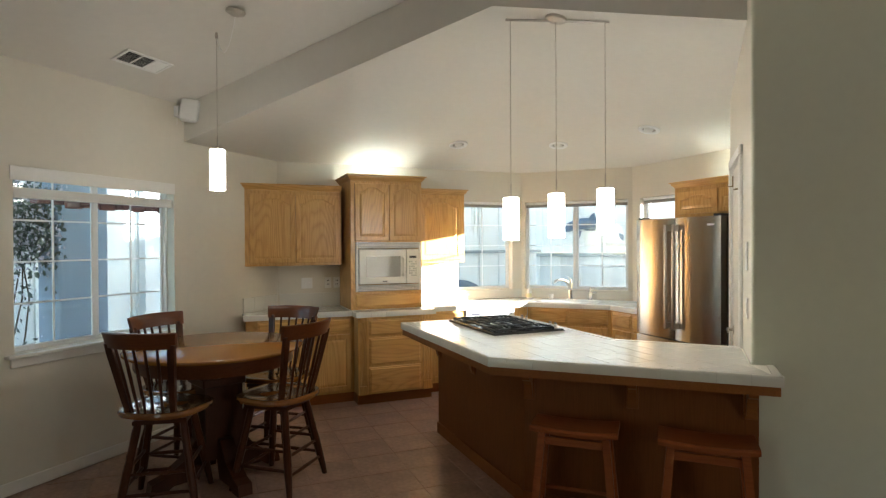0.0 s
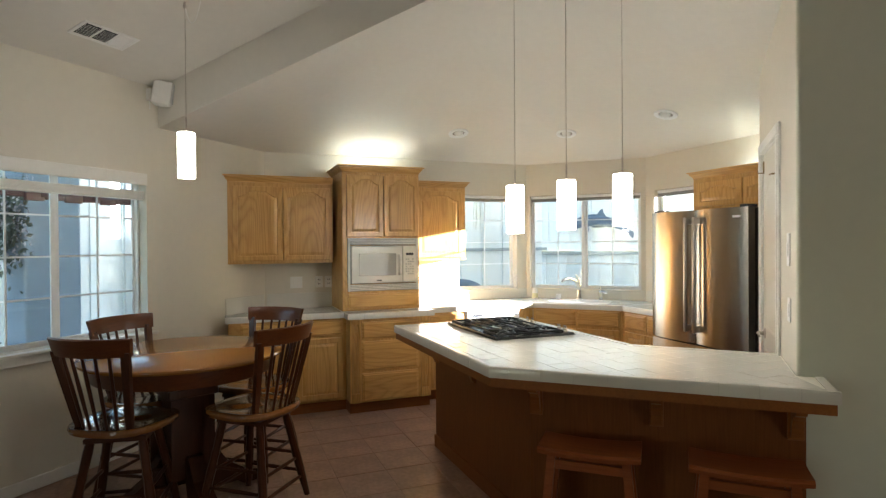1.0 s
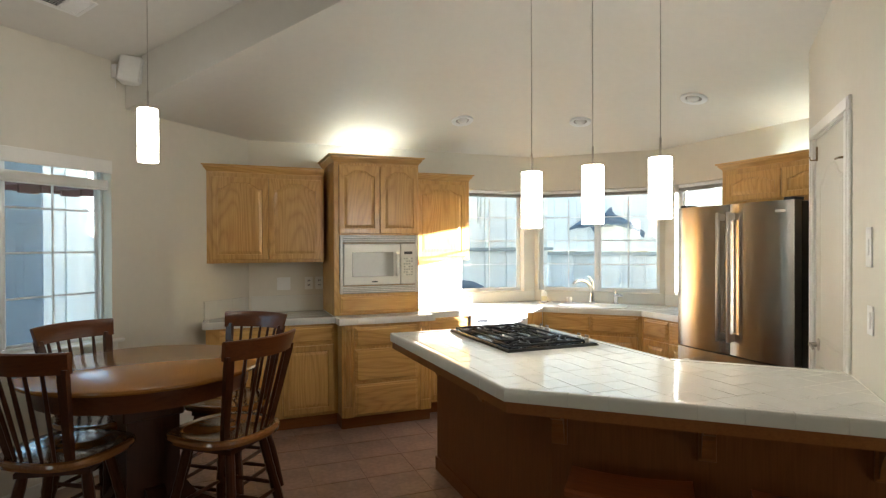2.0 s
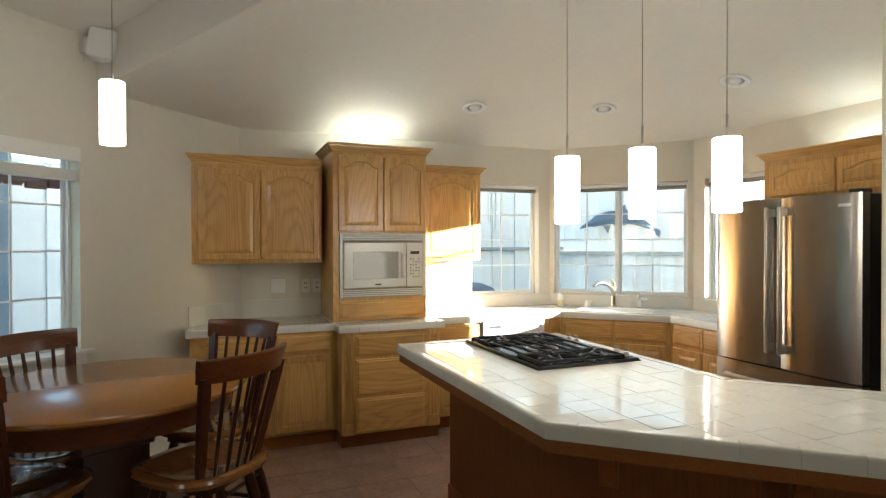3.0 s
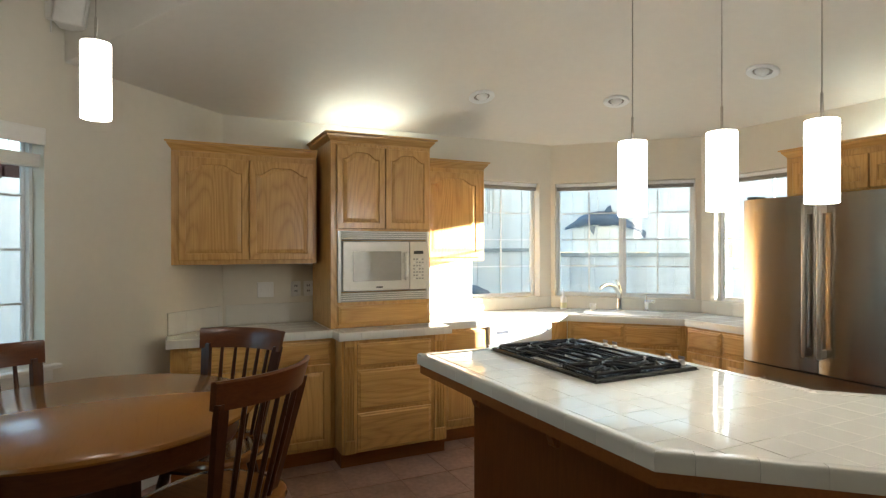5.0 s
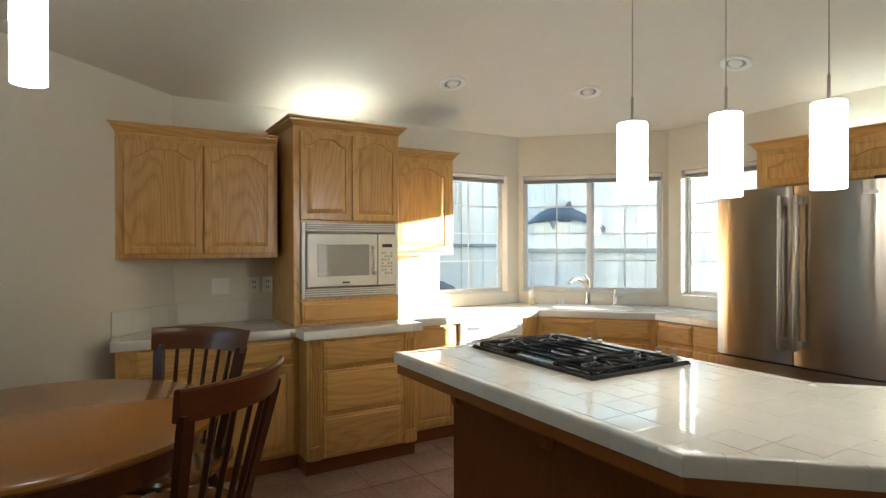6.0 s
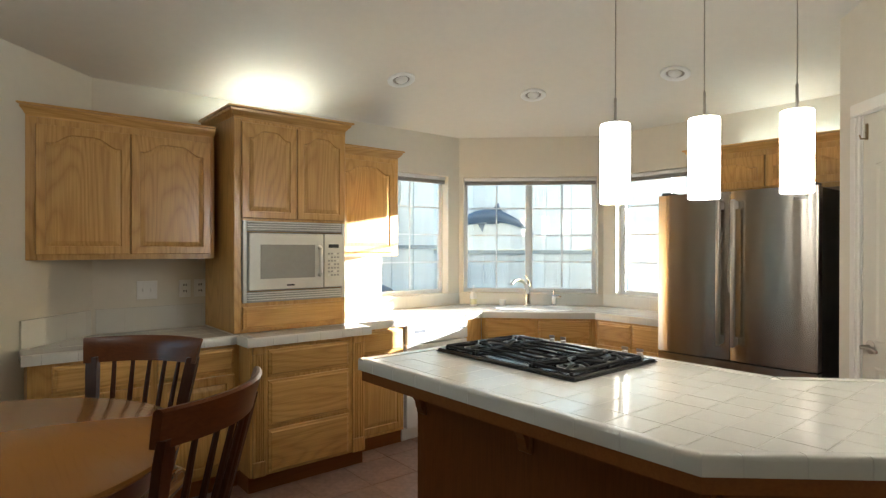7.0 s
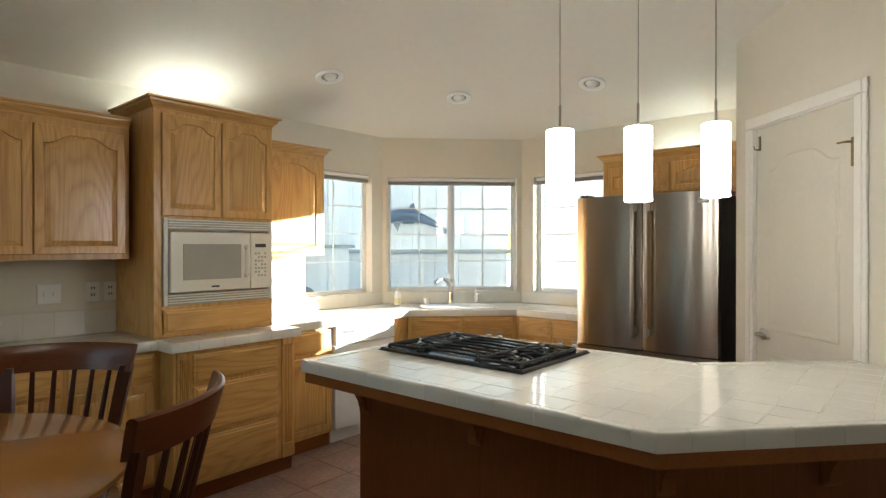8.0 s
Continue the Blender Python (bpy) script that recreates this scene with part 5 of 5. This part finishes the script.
def swivel_chair(matrix, turn):
    """Seat centre at the origin, facing +y; legs may stand turned against the seat."""
    ob = thing("swivel_chair", matrix, "dark stained wooden swivel bar chair with spindle back", "chair", "chairs round the table")
    legs = Matrix.Rotation(radians(turn), 4, "Z")
    SZ = 0.605
    # saddle seat
    bm = B()
    n = 40
    loops = []
    for f, z, dip in ((0.90, SZ - 0.042, 0), (0.97, SZ - 0.036, 0), (1.0, SZ - 0.018, 0), (0.985, SZ - 0.004, 0), (0.93, SZ, 0.0), (0.75, SZ, 0.008), (0.5, SZ, 0.014), (0.25, SZ, 0.014), (0.02, SZ, 0.012)):
        lp = []
        for k in range(n):
            g = k * math.tau / n
            c, s = math.cos(g), math.sin(g)
            w, d = 0.25, 0.238
            x = w * math.copysign(abs(c) ** 0.72, c) * (1.0 + 0.05 * s)
            y = d * math.copysign(abs(s) ** 0.72, s)
            lp.append((x * f, y * f, z - dip * (1 - 0.6 * max(0, s))))
        loops.append(lp)
    rings(bm, loops)
    part("seat", bm, M["seat"], ob, "smooth scooped wooden seat", smooth=True)
    part("swivel_plate", lathe(B(), [(0.10, SZ - 0.058), (0.10, SZ - 0.0425), (0.08, SZ - 0.0425), (0.08, SZ - 0.058)], 24), M["dark"], ob)
    bm = B()
    prism(bm, [(-0.15, -0.15), (0.15, -0.15), (0.15, 0.15), (-0.15, 0.15)], SZ - 0.085, SZ - 0.059, 0.006)
    part("base_block", bm, M["cherry"], ob, matrix=legs)
    tops = []
    for sx, sy in ((-1, -1), (1, -1), (1, 1), (-1, 1)):
        a, b = Vector((sx * 0.125, sy * 0.125, SZ - 0.084)), Vector((sx * 0.215, sy * 0.215, 0.0))
        bm = B()
        pts = [b.lerp(a, f) for f in (0, 0.12, 0.3, 0.5, 0.62, 0.66, 0.72, 0.9, 1)]
        tube(bm, pts, [0.017, 0.020, 0.025, 0.026, 0.022, 0.025, 0.022, 0.024, 0.021], 10)
        part("leg", bm, M["cherry"], ob, smooth=True, matrix=legs)
        tops.append((a, b))
    for i in range(4):
        (a0, b0), (a1, b1) = tops[i], tops[(i + 1) % 4]
        for f in ((0.30, 0.52) if i % 2 else (0.24, 0.46)):
            bm = B()
            p, q = b0.lerp(a0, f), b1.lerp(a1, f)
            tube(bm, [p, p.lerp(q, 0.5), q], [0.009, 0.012, 0.009], 8)
            part("stretcher", bm, M["cherry"], ob, smooth=True, matrix=legs)
    # back: two posts, spindles, curved crest

    def back_xy(x, z):
        f = (z - SZ) / 0.45
        bow = 0.08 * (1 - (x / 0.24) ** 2)
        return Vector((x * (0.72 + 0.28 * f), -0.135 - 0.095 * f - bow * (0.75 + 0.25 * f) + 0.0, z))

    for x in (-0.205, 0.205):
        bm = B()
        loops = []
        for k in range(9):
            z = SZ - 0.012 + k / 8 * 0.415
            c = back_xy(x, z)
            w, d = 0.017 + 0.006 * k / 8, 0.012
            loops.append([(c.x - w, c.y - d, z), (c.x + w, c.y - d, z), (c.x + w, c.y + d, z), (c.x - w, c.y + d, z)])
        rings(bm, loops)
        bmesh.ops.bevel(bm, geom=[e for e in bm.edges if abs((e.verts[0].co - e.verts[1].co).normalized().z) > 0.8], offset=0.004, segments=1, affect="EDGES")
        part("back_post", bm, M["cherry"], ob, smooth=True)
    for k in range(5):
        x = -0.135 + k * 0.0675
        bm = B()
        pts = [back_xy(x, SZ - 0.01 + f * 0.415) for f in (0, 0.25, 0.5, 0.75, 1)]
        tube(bm, pts, [0.0075, 0.009, 0.010, 0.009, 0.0075], 8)
        part("spindle", bm, M["cherry"], ob, smooth=True)
    bm = B()
    loops = []
    for k in range(19):
        x = -0.228 + 0.456 * k / 18
        zl, zh = SZ + 0.382, SZ + 0.476 + 0.002 * (1 - (x / 0.245) ** 2)
        lo, hi = back_xy(x, zl), back_xy(x, zh)
        d = 0.012
        loops.append([(lo.x, lo.y - d, zl), (lo.x, lo.y + d, zl), ((lo.x + hi.x) / 2, (lo.y + hi.y) / 2 + d, (zl + zh) / 2), (hi.x, hi.y + d, zh - 0.006), (hi.x, hi.y + d * 0.4, zh), (hi.x, hi.y - d * 0.4, zh), (hi.x, hi.y - d, zh - 0.006), ((lo.x + hi.x) / 2, (lo.y + hi.y) / 2 - d, (zl + zh) / 2)])
    rings(bm, loops)
    part("crest_rail", bm, M["cherry_x"], ob, smooth=True)
    return ob


for cx, cy, fx, fy, turn in ((-0.089, 3.915, 0.502, 0.865, 20), (0.586, 3.939, -0.671, 0.741, 8), (-0.024, 4.43, 0.729, -0.685, 10), (0.614, 4.52, -0.655, -0.757, 5)):
    swivel_chair(pose(cx, cy, 0, 0, 0, math.degrees(math.atan2(fy, fx)) - 90), turn)


# ---- saddle stools at the island ----
def saddle_stool(x, y, ang):
    ob = thing("bar_stool", pose(x, y, 0, 0, 0, ang), "reddish wooden saddle-seat stool tucked under the island", "stool", "stools at the island")
    bm = B()
    loops = []
    H = 0.61
    for k in range(15):
        u = -1 + 2 * k / 14
        px = 0.225 * u
        sag = -0.013 * (1 - u * u)
        th = 0.03
        loops.append([(px, -0.118, H + sag - th), (px, -0.122, H + sag - 0.012), (px, -0.112, H + sag - 0.001), (px, 0, H + sag - 0.004), (px, 0.112, H + sag - 0.001), (px, 0.122, H + sag - 0.012), (px, 0.118, H + sag - th)])
    rings(bm, loops)
    part("seat", bm, M["stool"], ob, "dished plank seat", smooth=True)
    ends = []
    for sx, sy in ((-1, -1), (1, -1), (1, 1), (-1, 1)):
        a, b = Vector((sx * 0.165, sy * 0.075, H - 0.045)), Vector((sx * 0.215, sy * 0.125, 0.0))
        bm = B()
        w = 0.019
        rings(bm, [[(p.x - w, p.y - w, p.z), (p.x + w, p.y - w, p.z), (p.x + w, p.y + w, p.z), (p.x - w, p.y + w, p.z)] for p in (b, a)])
        part("leg", bm, M["stool"], ob)
        ends.append((a, b))
    for i, f in ((0, 0.35), (1, 0.25), (2, 0.35), (3, 0.25)):
        (a0, b0), (a1, b1) = ends[i], ends[(i + 1) % 4]
        p, q = b0.lerp(a0, f), b1.lerp(a1, f)
        bm = B()
        tube(bm, [p, p.lerp(q, 0.5), q], 0.011, 8)
        part("stretcher", bm, M["stool"], ob, smooth=True)
    bm = B()
    for s in (-1, 1):
        bx(bm, -0.15, 0.15, s * 0.078 - 0.01, s * 0.078 + 0.01, H - 0.105, H - 0.064, 0.002)
    part("apron", bm, M["stool"], ob)
    return ob


saddle_stool(1.995, 2.605, -42)
saddle_stool(2.465, 2.165, -44)

# ---- the yard ----
tagged(part("ground", bx(B(), -80, 80, -80, 80, -0.6, -0.2), M["ground"]), "pale concrete yard round the house", "ground", kind="structure")


def board_fence(p0, p1, z0, z1, mat, label, w=0.19, rails=()):
    ob = thing("board_fence", face(p0, p1), label, "fence")
    L = span(p0, p1)
    n = int(L / w)
    mesh = None
    for k in range(n):
        if mesh is None:
            b = part("board", bx(B(), -0.006, w + 0.006, -0.018, 0, z0, z1, 0.003), M[mat], ob)
            mesh = b.data
        else:
            b = new("board", mesh)
            b.parent = ob
        b.matrix_basis = pose(k * w, 0.019 * (k % 2), random.uniform(-0.01, 0.01))
    for z, h, d in rails:
        part("rail", bx(B(), -0.05, L + 0.05, -0.018 - d, -0.017, z, z + h, 0.004), M["rail_grey"], ob)
    return ob


board_fence((1.4, 8.9), (5.6, 8.9), -0.2, 2.75, "fence", "tall pale painted board fence in the yard", rails=((1.42, 0.05, 0.05),))
board_fence((5.5, 9.6), (7.72, 7.38), 1.40, 2.9, "fence", "upper pale painted board fence behind the sink window")
board_fence((5.4, 9.55), (7.62, 7.33), -0.2, 1.36, "fence_low", "lower weathered board fence behind the sink window", rails=((1.34, 0.06, 0.06), (0.35, 0.09, 0.05)))
board_fence((-6.0, 4.5), (0.3, 10.8), -0.2, 2.5, "fence", "white board fence beside the dining window", w=0.24)

# unseen wall added to keep low sun out of the south window
tagged(part("garden_wall", bx(B(), 1.0, 14.0, -5.7, -5.5, -0.2, 3.2, 0.01), M["siding"]), "unseen pale wall added to block the low sun", "wall", kind="structure")

# neighbour's wall with siding
hs = thing("neighbour_house", face((8.0, 7.45), (8.0, 3.45)), "white neighbouring house with lapped siding", "house")
part("wall", bx(B(), 0, 4.0, 0, 0.2, -0.2, 3.0), M["siding"], hs)
for k in range(17):
    z = -0.2 + k * 0.19
    bm = B()
    rings(bm, [[(x, -0.001, z), (x, -0.028, z), (x, -0.010, z + 0.195), (x, -0.001, z + 0.195)] for x in (-0.02, 4.02)])
    part("siding_board", bm, M["siding"], hs)
part("roof", bx(B(), -0.3, 4.3, -0.4, 3.0, 3.04, 3.16), M["roofing"], hs)

# blue-grey stucco pier outside the dining window
tagged(part("stucco_pier", bx(B(), 1.86, 2.34, -0.3, 0.0, -0.2, 3.4, 0.02, 2), M["stucco"], matrix=face((-3.4, 2.0), (0.8, 6.2)) @ pose(2.62, 1.55, 0)), "blue-grey stucco pier outside the window", "pier", kind="structure")

# scalloped timber trellis seen under the blind
tr = thing("pergola_beam", face((-3.4, 2.0), (0.8, 6.2)) @ pose(4.05, 0.5, -0.12), "red-brown scalloped pergola beam outside", "pergola")
bm = B()
for k in range(16):
    bx(bm, k * 0.14, k * 0.14 + 0.128, -0.03, 0.0, 1.99 + 0.012 * (k % 2), 2.075, 0.004)
part("scalloped_board", bm, M["trellis"], tr)
part("beam", bx(B(), -0.2, 2.4, 0.001, 0.09, 2.02, 2.085, 0.004), M["trellis"], tr)
for k in range(6):
    part("rafter", bx(B(), 0.1 + k * 0.38, 0.14 + k * 0.38, -0.34, -0.031, 2.02, 2.07), M["trellis"], tr)

# white siding of a shed at the end of the fence
sh = thing("shed", face((-0.78, 9.5), (1.4, 11.68)), "white shed with lapped siding at the end of the fence", "shed")
part("wall", bx(B(), 0, 2.6, 0, 0.2, -0.2, 2.6), M["siding"], sh)
for k in range(14):
    z = -0.2 + k * 0.2
    bm = B()
    rings(bm, [[(x, -0.001, z), (x, -0.032, z), (x, -0.010, z + 0.205), (x, -0.001, z + 0.205)] for x in (-0.02, 2.6)])
    part("siding_board", bm, M["siding"], sh)

# flowering vine
random.seed(5)
vine = thing("climbing_vine", face((-3.4, 2.0), (0.8, 6.2)) @ pose(4.42, 1.38, 0), "leafy climbing vine with pale blossoms outside the window", "plant")
for s in range(4):
    bm = B()
    x = random.uniform(-0.42, -0.15)
    tube(bm, [(x + 0.08 * math.sin(k * 1.3 + s), 0.05 * math.cos(k + s), -0.2 + k * 0.33) for k in range(8)], [0.009 - 0.0007 * k for k in range(8)], 6)
    part("stem", bm, M["bark"], vine)
for nm, mt, cnt, szr in (("foliage", "leaf", 2000, (0.018, 0.040)), ("blossom", "petal", 1900, (0.012, 0.027))):
    verts, faces = [], []
    for k in range(cnt):
        top = random.random() < 0.95
        z = random.gauss(1.76, 0.19) if top else random.choice((random.gauss(1.2, 0.15), random.gauss(0.55, 0.12)))
        c = Vector((min(0.06, random.gauss(-0.20, 0.17 if top else 0.10)), random.gauss(0, 0.10), z))
        sz = random.uniform(*szr)
        q = Euler((random.uniform(0, 6), random.uniform(0, 6), random.uniform(0, 6))).to_matrix()
        i = len(verts)
        for p in ((-0.5, 0, 0), (0, -0.35, 0.12), (0.6, 0, 0), (0, 0.35, 0.12)):
            verts.append(c + q @ (Vector(p) * sz * 1.6))
        faces.append((i, i + 1, i + 2, i + 3))
    me = bpy.data.meshes.new(nm)
    me.from_pydata(verts, [], faces)
    me.materials.append(M[mt])
    ob = new(nm, me)
    ob.parent = vine
    ob["kind"] = "stuff"
random.seed(0)

# wind chime hanging under the eave outside the north window
wc = thing("wind_chime", pose(3.27, 6.56, 1.66), "pale metal wind chime hanging outside the window", "wind chime")
part("cap", lathe(B(), [(0.001, 0.405), (0.05, 0.40), (0.052, 0.388), (0.001, 0.386)], 18), M["vinyl"], wc, smooth=True)
bm = B()
tube(bm, [(0, 0, 0.40), (0, 0, 1.0), (0, 0, 1.74)], 0.0018, 6)
part("cord", bm, M["white"], wc)
for k in range(5):
    g = k * math.tau / 5 + 0.3
    bm = B()
    tube(bm, [(0.042 * math.cos(g), 0.042 * math.sin(g), 0.05 * k), (0.042 * math.cos(g), 0.042 * math.sin(g), 0.2), (0.042 * math.cos(g), 0.042 * math.sin(g), 0.385)], 0.0065, 8)
    part("chime_tube", bm, M["fluted"], wc, smooth=True)
tagged(part("eave_board", bx(B(), 2.4, 4.0, 6.38, 6.75, 3.40, 3.44, 0.004), M["siding"]), "white board under the eave outside", "eave", kind="structure")

# unidentified rounded thing under a cloth cover beside the fence
bm = B()
loops = []
for r, z in ((0.36, 0.0), (0.40, 0.25), (0.41, 0.7), (0.40, 0.95), (0.36, 1.12), (0.27, 1.23), (0.14, 1.285), (0.01, 1.30)):
    loops.append([((r + 0.018 * math.sin(5 * g * math.tau / 36 + z * 2) + 0.008 * math.sin(13 * g * math.tau / 36)) * math.cos(g * math.tau / 36), 0.8 * (r + 0.018 * math.sin(5 * g * math.tau / 36 + z * 2)) * math.sin(g * math.tau / 36), z) for g in range(36)])
rings(bm, loops)
tagged(part("yard_cover", bm, M["cover"], matrix=pose(3.18, 6.98, -0.2), smooth=True), "rounded blue-grey cloth cover standing in the yard", "cover")

# leaping dolphin ornament fixed on the upper fence: one plain shape
bm = B()
loops = []
for k in range(17):
    u = k / 16
    x = -0.62 + 1.2 * u
    z = 0.26 * math.sin(math.pi * (0.08 + 0.84 * u)) - 0.06 * u
    r = 0.012 + 0.125 * (math.sin(math.pi * min(1, u * 0.93 + 0.02)) ** 0.75) * (1 - 0.55 * u)
    if u < 0.14:
        r = 0.02 + 0.22 * u
    loops.append([(x, -0.09 - 0.5 * r * math.cos(g * math.tau / 12), z + r * math.sin(g * math.tau / 12)) for g in range(12)])
rings(bm, loops)
plate(bm, [(-0.03, 0.30), (0.16, 0.28), (0.10, 0.36), (0.09, 0.43), (0.04, 0.40)], -0.11, -0.08)
plate(bm, [(0.52, -0.02), (0.60, -0.10), (0.62, 0.0), (0.58, 0.04)], -0.12, -0.07)
plate(bm, [(-0.25, 0.10), (-0.13, 0.10), (-0.17, -0.04)], -0.17, -0.14)
bx(bm, -0.1, 0.1, -0.05, -0.019, 0.10, 0.2)
dz = face((5.5, 9.6), (9.0, 6.1)) @ pose(1.45, 0, 1.71) @ Matrix.Diagonal((0.97, 1, 0.98, 1))
tagged(part("dolphin_ornament", bm, M["dolphin"], matrix=dz, smooth=True), "blue-grey leaping dolphin ornament fixed on the fence", "ornament")

# ---- floor tiles, laid last ----
FLOOR = [(-1.6, 3.6), (1.2, 0.8), (3.2, 2.0), (3.4, 5.6), (0.4, 5.95)]
lay_tiles(floor, [FLOOR], 0.335, (0.1, 0.12), -0.005, M["floor_tile"], joint=0.0026, rise=0.005)
bm = B()
bx(bm, -3.55, 5.5, -3.3, 6.3, -0.0045, -0.0035)
tagged(part("floor_rest", bm, M["floor_tile"], floor), "", "", kind="stuff")
